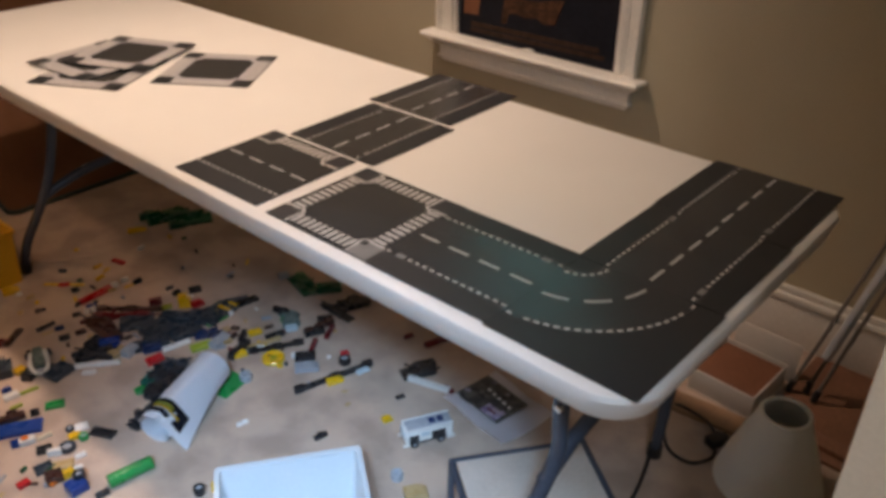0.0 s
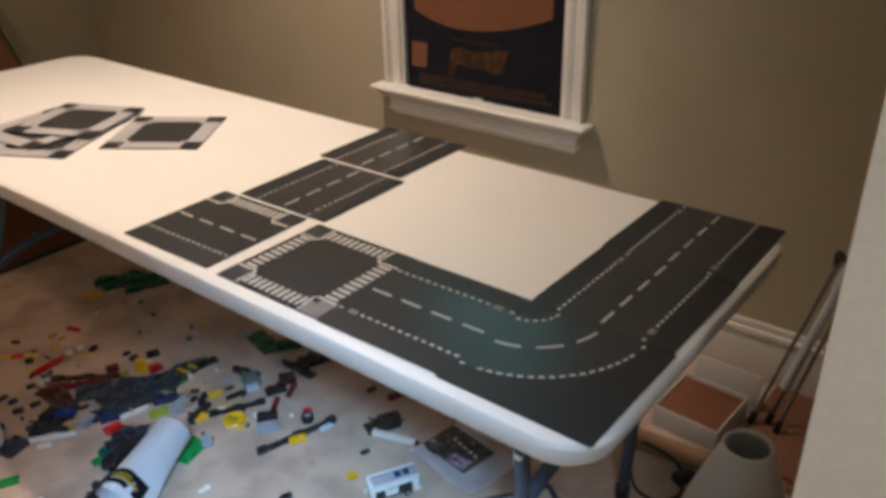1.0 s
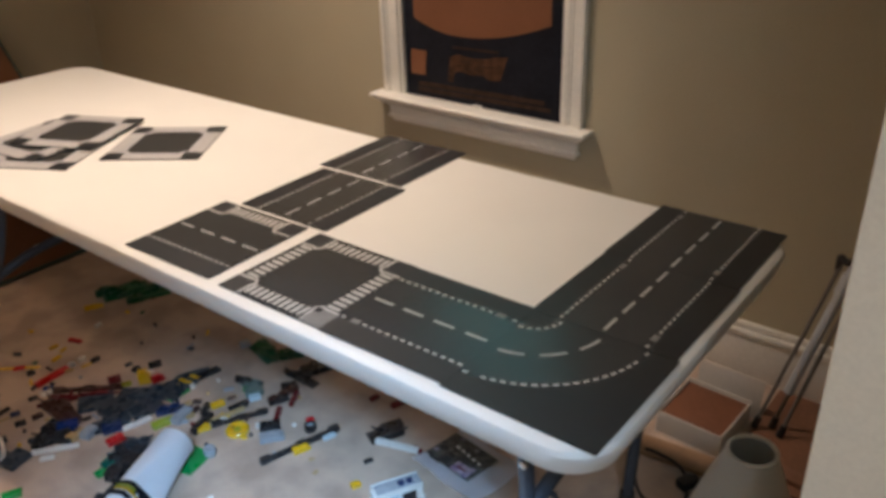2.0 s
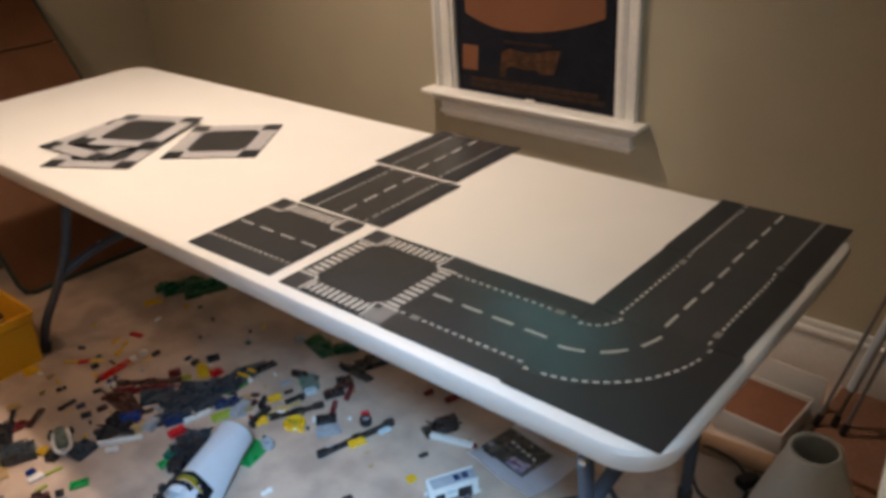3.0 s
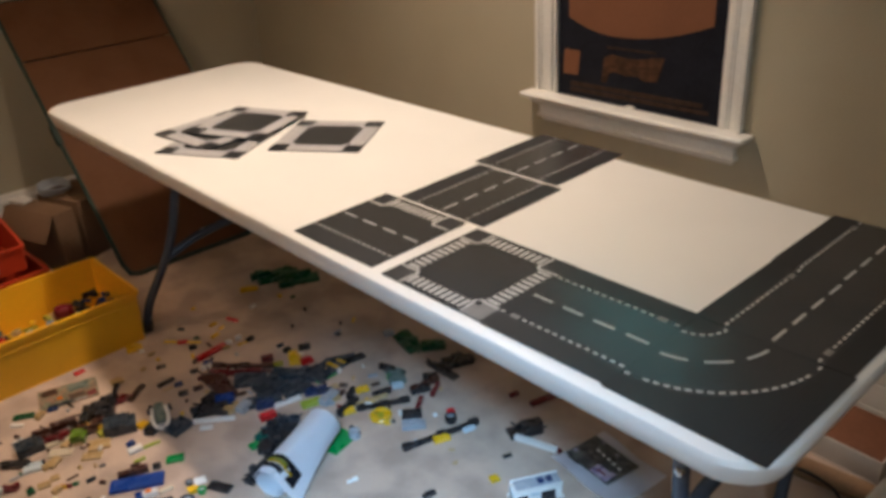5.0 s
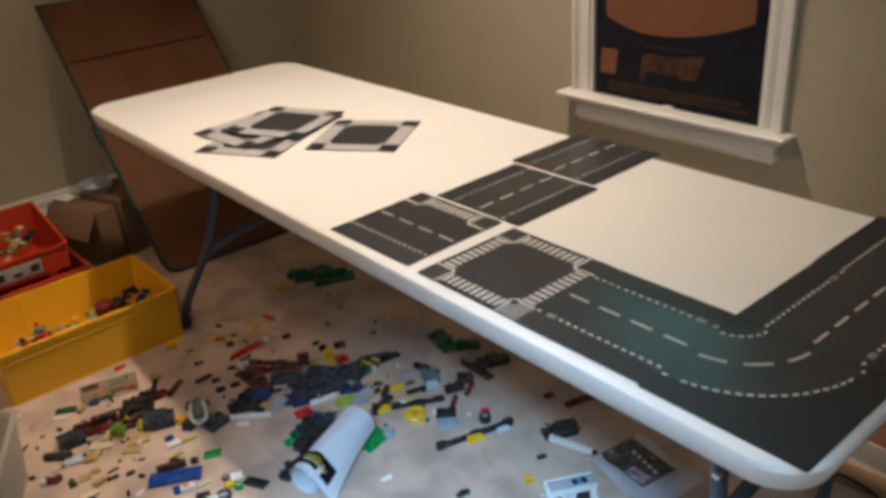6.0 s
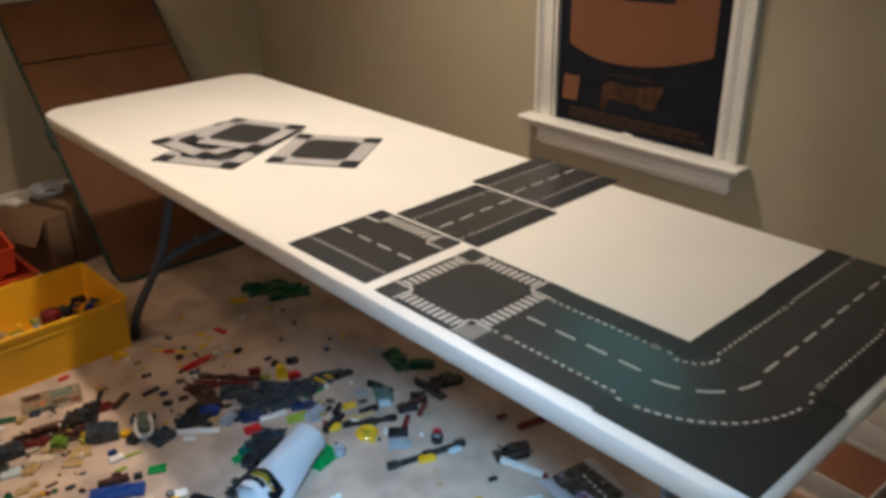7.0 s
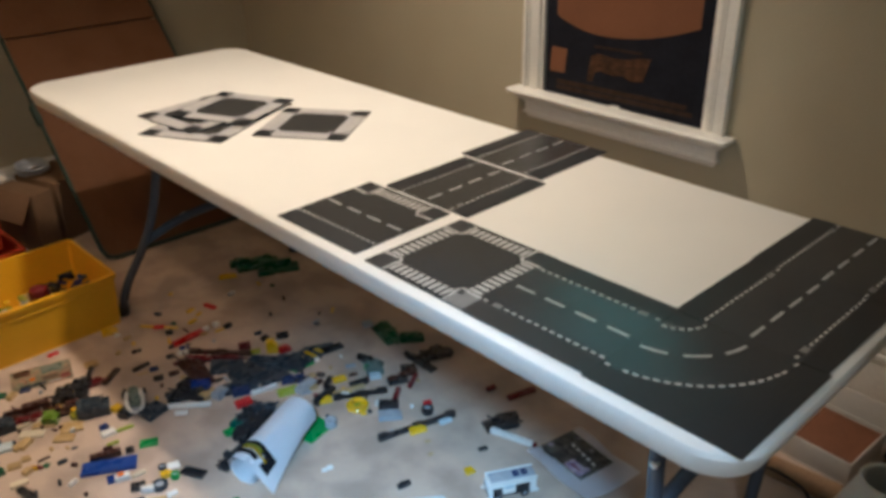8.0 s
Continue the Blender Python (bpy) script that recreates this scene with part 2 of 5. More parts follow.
def lathe(bm, profile, seg=24, at=(0, 0, 0), closed=False):
    rings = []
    for r, z in profile:
        rings.append([bm.verts.new((at[0] + r * math.cos(2 * math.pi * k / seg), at[1] + r * math.sin(2 * math.pi * k / seg), at[2] + z)) for k in range(seg)])
    pairs = list(zip(rings, rings[1:])) + ([(rings[-1], rings[0])] if closed else [])
    for a, b in pairs:
        for k in range(seg):
            bm.faces.new((a[k], a[(k + 1) % seg], b[(k + 1) % seg], b[k]))
    if not closed:
        bm.faces.new(rings[0][::-1])
        bm.faces.new(rings[-1])
    return bm


def rounded(x0, x1, y0, y1, r, n=8):
    out = []
    for cx, cy, a0 in ((x1 - r, y1 - r, 0), (x0 + r, y1 - r, 90), (x0 + r, y0 + r, 180), (x1 - r, y0 + r, 270)):
        out += [(cx + r * math.cos(radians(a0 + 90 * k / n)), cy + r * math.sin(radians(a0 + 90 * k / n))) for k in range(n + 1)]
    return out


def B():
    return bmesh.new()


def setting(name, bm, mat, label="", category=""):
    return tagged(link(bm, name, mat), label, category, "", "structure")


# ---- the room ----
XL, XR, YB, YF, H = -3.45, 2.2, 1.35, -2.7, 2.68
setting("floor", box(B(), XL - 0.15, XR + 0.15, YF - 0.15, YB + 0.16, -0.12, 0.0), CARPET, "worn grey-beige short-pile carpet over the whole room", "floor")
setting("ceiling", box(B(), XL - 0.15, XR + 0.15, YF - 0.15, YB + 0.16, H, H + 0.12), CEILING, "plain white painted ceiling", "ceiling")
WX0, WX1, WZ0, WZ1 = -1.478, -0.852, 0.64, 1.98
bm = B()
box(bm, XL - 0.15, WX0, YB, YB + 0.16, 0.0, H)
box(bm, WX1, XR + 0.15, YB, YB + 0.16, 0.0, H)
box(bm, WX0, WX1, YB, YB + 0.16, 0.0, WZ0)
box(bm, WX0, WX1, YB, YB + 0.16, WZ1, H)
setting("wall_north", bm, WALL, "olive-beige painted wall with a window", "wall")
setting("wall_west", box(B(), XL - 0.15, XL, YF, YB, 0.0, H), WALL, "olive-beige painted wall", "wall")
setting("wall_south", box(B(), XL - 0.15, XR + 0.15, YF - 0.15, YF, 0.0, H), WALL, "olive-beige painted wall", "wall")
setting("wall_east", box(B(), XR, XR + 0.15, YF, YB, 0.0, H), WALL, "olive-beige painted wall", "wall")
setting("partition", box(B(), 0.251, XR - 0.001, -0.068, 0.052, 0.0, H, 0.004), PARTITION, "pale beige partition wall ending beside the table", "wall")


def skirting(name, length, m):
    """A tall baseboard with a stepped cap, along x."""
    bm = B()
    box(bm, 0, length, -0.013, 0.0, 0.0, 0.138, 0.002)
    box(bm, 0, length, -0.020, 0.0, 0.138, 0.158, 0.004)
    box(bm, 0, length, -0.012, 0.0, 0.158, 0.182, 0.005)
    ob = setting(name, bm, TRIM, "white painted baseboard with a stepped cap", "baseboard")
    ob.matrix_basis = m
    return ob


skirting("baseboard", XR - XL, pose(XL, YB, 0))
skirting("baseboard", YB - YF, pose(XL, YF, 0, 0, 0, 90))

# ---- window ----
window = thing("window_1", pose(0, 0, 0), "white-framed sash window blocked by a printed carton", "window", "", "structure")


def casing(x0, x1, flip):
    """An upright moulded casing board: thick back band outside, thin bead inside."""
    bm, w = B(), x1 - x0
    steps = ((0.0, 0.20, 0.026), (0.20, 0.30, 0.019), (0.30, 0.52, 0.015), (0.52, 0.62, 0.018), (0.62, 0.86, 0.020), (0.86, 1.0, 0.011))
    for a, b, d in steps:
        a, b = (1 - b, 1 - a) if flip else (a, b)
        box(bm, x0 + w * a, x0 + w * b, YB - d, YB - 0.0005, 0.652, WZ1 + 0.07, 0.003)
    return bm


part("casing", casing(-1.555, -1.474, False), TRIM, window, "white moulded casing")
part("casing", casing(-0.856, -0.777, True), TRIM, window, "white moulded casing")
part("head_casing", box(B(), -1.555, -0.777, YB - 0.02, YB - 0.0005, WZ1 + 0.0705, WZ1 + 0.15, 0.004), TRIM, window)
bm = B()
box(bm, -1.590, -0.742, YB - 0.072, YB - 0.0005, 0.641, 0.656, 0.006, seg=3)
box(bm, WX0 + 0.0005, WX1 - 0.0005, YB, YB + 0.084, 0.6405, 0.651)
part("sill", bm, TRIM, window, "white painted window sill")
bm = B()
rows = []
for d, z in ((0.054, 0.6405), (0.054, 0.634), (0.049, 0.632), (0.044, 0.624), (0.036, 0.617), (0.026, 0.613), (0.026, 0.609), (0.019, 0.607), (0.019, 0.577), (0.024, 0.575), (0.026, 0.571), (0.024, 0.567), (0.016, 0.565), (0.012, 0.553)):
    x0, x1 = -1.574 + (0.054 - d), -0.758 - (0.054 - d)
    rows.append([bm.verts.new(p) for p in ((x0, YB - 0.0005, z), (x0, YB - d, z), (x1, YB - d, z), (x1, YB - 0.0005, z))])
for a, b in zip(rows, rows[1:]):
    for k in range(3):
        bm.faces.new((a[k], b[k], b[k + 1], a[k + 1]))
bm.faces.new(rows[-1])
bm.faces.new(rows[0][::-1])
part("apron", bm, TRIM, window, "white moulded apron below the sill", False)
for x0, x1 in ((WX0 + 0.0006, WX0 + 0.0012), (WX1 - 0.0012, WX1 - 0.0006)):
    part("jamb", box(B(), x0, x1, YB + 0.0005, YB + 0.159, 0.6515, WZ1 - 0.001), TRIM, window)
bm = B()
for x0, x1, z0, z1 in ((WX0 + 0.0125, WX0 + 0.05, 0.652, WZ1 - 0.002), (WX1 - 0.05, WX1 - 0.0125, 0.652, WZ1 - 0.002), (WX0 + 0.051, WX1 - 0.051, 0.652, 0.70), (WX0 + 0.051, WX1 - 0.051, 1.29, 1.33), (WX0 + 0.051, WX1 - 0.051, WZ1 - 0.05, WZ1 - 0.002)):
    box(bm, x0, x1, YB + 0.085, YB + 0.115, z0, z1, 0.002)
part("sash", bm, TRIM, window)
pane = part("pane", box(B(), WX0 + 0.03, WX1 - 0.03, YB + 0.097, YB + 0.101, 0.68, WZ1 - 0.03), GLASS, window)
pane.visible_shadow = False
part("latch", box(B(), -1.19, -1.155, YB - 0.012, YB + 0.006, 0.6512, 0.660, 0.003), TRIM, window, "small white plastic latch on the sill")

# the printed carton that fills the lower sash
carton = thing("carton_panel", pose(-1.165, YB + 0.012, 0.6515), "black printed brown cardboard panel standing in the window", "cardboard")
CW = 0.3115
part("board", box(B(), -CW, CW, -0.004, 0.004, 0.0, 0.78, 0.001), BLACKPRINT, carton, "black printed cardboard")
UP = Matrix(((1, 0, 0, 0), (0, 0, -1, -0.004), (0, 1, 0, 0), (0, 0, 0, 1)))


def print_on(name, outline, mat, depth=0.0015):
    return part(name, prism(B(), outline, 0.0, depth, UP), mat, carton)


arc = [(-0.268 + 0.528 * k / 24, 0.220 + (1.24 if k < 9 else 0.60) * (0.528 * k / 24 - 0.188) ** 2) for k in range(25)]
print_on("brown_window", arc + [(0.260, 0.66), (-0.268, 0.66)], BROWNPRINT)
print_on("brown_square", [(-0.291, 0.074), (-0.227, 0.076), (-0.219, 0.157), (-0.285, 0.158)], BROWNPRINT)
print_on("brown_label", [(-0.132, 0.066), (-0.110, 0.069), (-0.102, 0.100), (-0.082, 0.108), (-0.03, 0.101), (0.01, 0.108), (0.034, 0.094), (0.080, 0.099), (0.106, 0.176), (0.06, 0.172), (0.02, 0.160), (-0.04, 0.156), (-0.09, 0.163), (-0.120, 0.150)], DIMPRINT)
print_on("printed_line", [(-0.112, 0.180), (0.072, 0.184), (0.072, 0.191), (-0.112, 0.187)], FAINTPRINT)
rng = random.Random(21)
for row, z0, h in ((0, 0.018, 0.013), (1, 0.037, 0.015)):
    x = -0.258
    while x < 0.235:
        w = rng.uniform(0.030, 0.090)
        print_on("printed_bar", [(x, z0 + 0.016 * (x + 0.26)), (x + w, z0 + 0.016 * (x + w + 0.26)), (x + w, z0 + h + 0.016 * (x + w + 0.26)), (x, z0 + h + 0.016 * (x + 0.26))], FAINTPRINT)
        x += w + rng.uniform(0.0015, 0.003)
for x0, x1, z0 in ((-0.085, -0.035, 0.140), (-0.01, 0.055, 0.132), (-0.06, 0.02, 0.118)):
    part("printed_bar", prism(B(), [(x0, z0), (x1, z0 + 0.003), (x1, z0 + 0.007), (x0, z0 + 0.004)], 0.0015, 0.0022, UP), FAINTPRINT, carton)
part("printed_bar", prism(B(), [(-0.06, 0.418), (0.118, 0.424), (0.118, 0.446), (-0.06, 0.440)], 0.0015, 0.0028, UP), BLACKPRINT, carton)

# ---- folding table ----
TX0, TX1, TY0, TY1, TT = -2.535, 0.010, -0.021, 0.772, 0.7405
table = thing("folding_table", pose(0, 0, 0), "long white plastic folding table with blue-grey steel legs", "table")
bm = B()
rings = []
for inset, z in ((0.015, TT - 0.053), (0.0105, TT - 0.049), (0.0, TT - 0.013), (0.003, TT - 0.005), (0.010, TT - 0.001), (0.018, TT)):
    rings.append([bm.verts.new((x, y, z)) for x, y in rounded(TX0 + inset, TX1 - inset, TY0 + inset, TY1 - inset, 0.085 - inset * 0.8, 10)])
for a, b in zip(rings, rings[1:]):
    for k in range(len(a)):
        bm.faces.new((a[k], a[(k + 1) % len(a)], b[(k + 1) % len(a)], b[k]))
bm.faces.new(rings[-1])
bm.faces.new(rings[0][::-1])
part("tabletop", bm, TABLE, table, "white moulded plastic tabletop with rounded edges")


def leg_frame(x, out, bow, back=0.0):
    """One folding leg frame: two bowed legs, a cross bar and two top brackets."""
    for s, yc in ((1, 0.0), (-1, TY1 + TY0 - back)):
        pts = [(x + out * f, yc + s * y, z) for f, y, z in bow]
        leg = part("leg", tube(B(), smooth_line(pts), 0.0145, 14), STEEL, table, "bowed blue-grey steel tube")
        a, b = Vector(pts[-1]), Vector(pts[-2])
        part("foot_cap", tube(B(), [(a.x, a.y, 0.0), a + (b - a).normalized() * 0.025], 0.0175, 14), RUBBER, leg)
        part("bracket", box(B(), x - 0.03, x + 0.03, pts[0][1] - 0.02, pts[0][1] + 0.02, 0.682, 0.6942, 0.003), STEEL, table)
        y = pts[0][1] + s * 0.0025
        part("lock_button", tube(B(), [(x + 0.004, y - 0.010, 0.536), (x + 0.004, y - 0.017, 0.536), (x + 0.004, y - 0.0185, 0.536)], [0.008, 0.0075, 0.004], 14), CHROME, table, "bright steel lock button")
    a, b = bow[3][1], bow[3][2] + 0.015
    xb = x + out * bow[3][0] * 0.85
    part("cross_bar", tube(B(), smooth_line([(xb, a, b), (x, 0.22, b + 0.055), (x, (TY0 + TY1) / 2, b + 0.068), (x, TY1 + TY0 - back - 0.22, b + 0.055), (xb, TY1 + TY0 - back - a, b)]), 0.0145, 12), STEEL, table)


leg_frame(-2.048, -1, ((0, 0.20, 0.69), (0, 0.172, 0.52), (0, 0.132, 0.38), (0.03, 0.095, 0.27), (0.10, 0.045, 0.12), (0.14, 0.03, 0.012)))
leg_frame(-0.195, -1, ((0, 0.140, 0.69), (0, 0.143, 0.53), (0, 0.146, 0.43), (0.004, 0.112, 0.36), (0.03, 0.06, 0.20), (0.05, 0.03, 0.012)), 0.045)

# ---- road plates ----
P, STUD = 0.2555, 0.008


def strip(bm, x0, x1, y0, y1, m=None):
    return box(bm, x0, x1, y0, y1, 0.0018, 0.0024, 0.0, m)


def path_strip(bm, pts, w):
    """A flat painted line of width w along the points."""
    for a, b in zip(pts, pts[1:]):
        a, b = Vector((*a, 0)), Vector((*b, 0))
        d = (b - a).normalized()
        n = Vector((-d.y, d.x, 0)) * w / 2
        prism(bm, [((a - n)[0], (a - n)[1]), ((b - n)[0], (b - n)[1]), ((b + n)[0], (b + n)[1]), ((a + n)[0], (a + n)[1])], 0.0018, 0.0024)
    return bm


def studs(bm, keep):
    """Low round studs on the bare parts of a plate."""
    for i in range(32):
        for j in range(32):
            x, y = (i - 15.5) * STUD * 0.998, (j - 15.5) * STUD * 0.998
            if keep(x, y):
                lathe(bm, [(0.0024, 0.0019), (0.0022, 0.0025)], 6, (x, y, 0))
    return bm


def base_part(parent):
    bm = prism(B(), rounded(-P / 2, P / 2, -P / 2, P / 2, 0.003, 2), 0.0, 0.002)
    part("base", bm, ROAD, parent, "", False)


ROADS = "road plates on the table"


def shared_part(name, data, m, parent):
    """One more small printed piece on a mesh that its fellows share."""
    ob = new(name, data)
    ob.parent, ob.matrix_basis = parent, m
    return ob


def flat_mesh(name, sx, sy, mat, z0=0.0018, z1=0.0024):
    bm = box(bmesh.new(), -sx / 2, sx / 2, -sy / 2, sy / 2, z0, z1)
    me = bpy.data.meshes.new(name)
    bm.to_mesh(me)
    bm.free()
    me.materials.append(mat)
    return me


DOT = flat_mesh("edge_dot", 0.0045, 0.0085, PRINT)
STRIPE = flat_mesh("zebra_stripe", 0.0084, 0.029, PRINT)
THIN = flat_mesh("zebra_stripe", 0.006, 0.026, PRINT, 0.0022, 0.0028)


def bare(bm, parent):
    return tagged(part("studs", bm, STUDDED, parent), kind="stuff")


def straight_plate(m, label):
    """A road that runs along y: dashes in the middle, dotted lines beside it, studs outside."""
    ob = thing("road_plate", m, label, "toy plate", ROADS)
    base_part(ob)
    for k in range(4):
        y = -P / 2 + 0.032 + k * P / 4
        part("lane_dash", strip(B(), -0.0027, 0.0027, y - 0.0205, y + 0.0205), DASHPRINT, ob, "", False)
    for s in (-1, 1):
        for k in range(16):
            if k not in ((13, 14) if s < 0 else (1, 2)):
                shared_part("edge_dot", DOT, pose(s * 0.0755, -P / 2 + 0.008 + k * 0.01597, 0), ob)
    for s in (-1, 1):
        part("drain_cover", strip(B(), s * 0.0755 - 0.0055, s * 0.0755 + 0.0055, -s * 0.0925 - 0.009, -s * 0.0925 + 0.009), GREYPRINT, ob, "", False)
    bm = studs(B(), lambda x, y: abs(x) > 0.081)
    for s in (-1, 1):
        x0, x1 = sorted((s * 0.0805, s * P / 2))
        box(bm, x0, x1, -P / 2, P / 2, 0.0012, 0.0022)
    bare(bm, ob)
    return ob


def curve_plate(m, label):
    """A quarter bend about the corner (-P/2, P/2)."""
    ob = thing("road_plate", m, label, "toy plate", ROADS)
    base_part(ob)
    cx, cy = -P / 2 + 0.004, P / 2 - 0.004

    def arc_strip(r, a0, a1, w):
        n = max(2, round((a1 - a0) / 6))
        out = [(cx + (r + w / 2) * math.cos(a), cy + (r + w / 2) * math.sin(a)) for a in (radians(-a0 - (a1 - a0) * k / n) for k in range(n + 1))]
        inn = [(cx + (r - w / 2) * math.cos(a), cy + (r - w / 2) * math.sin(a)) for a in (radians(-a0 - (a1 - a0) * k / n) for k in range(n + 1))]
        return prism(B(), out + inn[::-1], 0.0018, 0.0024)

    for k in range(3):
        part("lane_dash", arc_strip(0.1278, 6 + 29.5 * k, 6 + 29.5 * k + 19, 0.0054), DASHPRINT, ob, "", False)
    for r, n, skip in ((0.2033, 21, (1, 19)), (0.0523, 6, ())):
        for k in range(n):
            if k not in skip:
                a = 90 * (k + 0.5) / n
                part("edge_dot", arc_strip(r, a - 27 / n, a + 27 / n, 0.0044), PRINT, ob, "", False)
    bm = studs(B(), lambda x, y: not 0.046 < math.hypot(x - cx, y - cy) < 0.209)
    turn = [radians(-90 * k / 16) for k in range(17)]
    prism(bm, [(cx + 0.208 * math.cos(a), cy + 0.208 * math.sin(a)) for a in turn] + [(-P / 2, -P / 2), (P / 2, -P / 2), (P / 2, P / 2)], 0.0012, 0.0022)
    prism(bm, [(cx + 0.047 * math.cos(a), cy + 0.047 * math.sin(a)) for a in turn] + [(-P / 2, P / 2)], 0.0012, 0.0022)
    bare(bm, ob)
    return ob


def corner_line(sx, sy):
    """The kerb round one corner of a crossing."""
    a, b, c = 0.125, 0.0775, 0.0665
    return [(sx * a, sy * b), (sx * 0.094, sy * b), (sx * 0.084, sy * 0.0745), (sx * 0.0745, sy * 0.084), (sx * b, sy * 0.094), (sx * b, sy * a)]


def corner_studs(sx, sy):
    bm = studs(B(), lambda x, y: x * sx > 0.083 and y * sy > 0.083)
    (x0, x1), (y0, y1) = sorted((sx * 0.0825, sx * P / 2)), sorted((sy * 0.0825, sy * P / 2))
    return box(bm, x0, x1, y0, y1, 0.0012, 0.0022)


def zebra(parent, side, lanes=10):
    turn = pose(0, 0, 0, 0, 0, side)
    for k in range(lanes):
        shared_part("zebra_stripe", STRIPE, turn @ pose((k - (lanes - 1) / 2) * 0.0148, 0.103, 0), parent)


def crossing_plate(m, label, grey_corner=False):
    ob = thing("crossing_plate", m, label, "toy plate", ROADS)
    base_part(ob)
    for side in (0, 90, 180, 270):
        zebra(ob, side)
    for sx in (-1, 1):
        for sy in (-1, 1):
            grey = grey_corner and sx > 0 > sy
            if grey:
                part("corner_paving", prism(B(), [(0.078, -0.127), (0.127, -0.127), (0.127, -0.078), (0.090, -0.076), (0.076, -0.090)], 0.0018, 0.0023), GREYPRINT, ob, "grey printed paving", False)
                part("drain_cover", box(B(), 0.079, 0.092, -0.092, -0.079, 0.0018, 0.0028), ROAD, ob, "", False)
                part("drain_cover", box(B(), 0.070, 0.077, -0.126, -0.108, 0.0018, 0.0028), ROAD, ob, "", False)
            part("kerb_line", path_strip(B(), corner_line(sx, sy), 0.006), PRINT, ob, "", False)
            if not grey:
                bare(corner_studs(sx, sy), ob)
    return ob


def pale_crossing(m, label):
    """The older crossing: broad pale bands with fine stripes between dark corners."""
    ob = thing("crossing_plate", m, label, "toy plate", ROADS)
    base_part(ob)
    for side in (0, 90, 180, 270):
        turn = pose(0, 0, 0, 0, 0, side)
        band = part("pale_band", strip(B(), -0.079, 0.079, 0.0815, 0.1265, turn), BAND, ob, "pale grey printed band", False)
        for k in range(14):
            shared_part("zebra_stripe", THIN, turn @ pose((k - 6.5) * 0.0112, 0.111, 0), band)
    for sx in (-1, 1):
        for sy in (-1, 1):
            part("kerb_line", path_strip(B(), [(sx * 0.0815, sy * 0.070), (sx * 0.070, sy * 0.0815)], 0.014), BAND, ob, "", False)
            bare(corner_studs(sx, sy), ob)
    return ob


BAND = material("pale_grey_road_print", (0.36, 0.35, 0.36), 0.5, vary=0.06, scale=40, fine=300, bump=0.02)


def t_plate(m, label):
    """A road along x with a crossing at its back edge."""
    ob = thing("junction_plate", m, label, "toy plate", ROADS)
    base_part(ob)
    for k in range(4):
        x = -P / 2 + 0.032 + k * P / 4
        part("lane_dash", strip(B(), x - 0.0205, x + 0.0205, -0.0027, 0.0027), DASHPRINT, ob, "", False)
    for k in range(16):
        shared_part("edge_dot", DOT, pose(-P / 2 + 0.008 + k * 0.01597, -0.0755, 0, 0, 0, 90), ob)
    zebra(ob, 0)
    for sx in (-1, 1):
        part("kerb_line", path_strip(B(), corner_line(sx, 1), 0.006), PRINT, ob, "", False)
    bm = studs(B(), lambda x, y: y < -0.081 or (abs(x) > 0.083 and y > 0.083))
    box(bm, -P / 2, P / 2, -P / 2, -0.0805, 0.0012, 0.0022)
    for s in (-1, 1):
        x0, x1 = sorted((s * 0.0825, s * P / 2))
        box(bm, x0, x1, 0.0825, P / 2, 0.0012, 0.0022)
    bare(bm, ob)
    return ob


Z = TT + 0.0005
curve_plate(pose(-0.1278, 0.1280, Z), "dark grey toy road plate with a printed bend")
straight_plate(pose(-0.1330, 0.3845, Z), "dark grey toy road plate with a straight road beyond the bend")
straight_plate(pose(-0.1365, 0.6415, Z, 0, 0, 0.2), "dark grey toy road plate overhanging the far table edge")
straight_plate(pose(-0.3815, 0.1318, Z + 0.0004, 0, 0.08, 90.7), "dark grey toy road plate joining crossing and bend")
crossing_plate(pose(-0.6365, 0.1312, Z, 0, 0, 0.5), "dark grey toy crossing plate with white zebra crossings", True)
t_plate(pose(-0.9277, 0.1305, Z, 0, 0, 1.5), "dark grey toy junction plate at the front table edge")
straight_plate(pose(-0.8942, 0.3965, Z, 0, 0, 1.2), "dark grey toy road plate leading to the crossing")
straight_plate(pose(-0.9230, 0.6630, Z, 0, 0, 1.0), "dark grey toy road plate near the window")
pale_crossing(pose(-1.5115, 0.4165, Z, 0, 0, 35.0), "toy crossing plate lying apart, touching the loose stack")
pale_crossing(pose(-1.7230, 0.2010, Z, 0, 0, 28.8), "lowest toy crossing plate of the loose stack")
pale_crossing(pose(-1.8120, 0.2380, Z + 0.0042, 0.3, 0, 6.5), "middle toy crossing plate of the loose stack, turned")
pale_crossing(pose(-1.7830, 0.3230, Z + 0.0084, 0, 0, 24.5), "top toy crossing plate of the loose stack")

# ---- large things behind and under the table ----
LEAN_M = Matrix.Translation((-2.605, 0, 0.010)) @ pose(0, 0, 0, 0, -41, 0)
sheet = thing("leaning_board", LEAN_M, "tall brown fibreboard sheet with dark green edging leaning on the wall", "board")
BL, BR, BTOP = 0.148, 0.800, 1.262
SIDE = Matrix(((0, 0, -1, 0), (1, 0, 0, 0), (0, 1, 0, 0), (0, 0, 0, 1)))
for z0, z1 in ((0.0, 0.976), (0.976, BTOP)):
    low = [(BL + 0.045, 0.0), (BR - 0.045, 0.0), (BR - 0.012, 0.015), (BR, 0.05)] if z0 == 0 else [(BL, z0 + 0.008), (BR, z0 + 0.008)]
    tail = [(BL, 0.05), (BL + 0.012, 0.015)] if z0 == 0 else []
    bm = prism(B(), low + [(BR, z1), (BL, z1)] + tail, -0.004, 0.004, SIDE)
    part("panel", bm, HARDBOARD, sheet, "brown fibreboard panel")
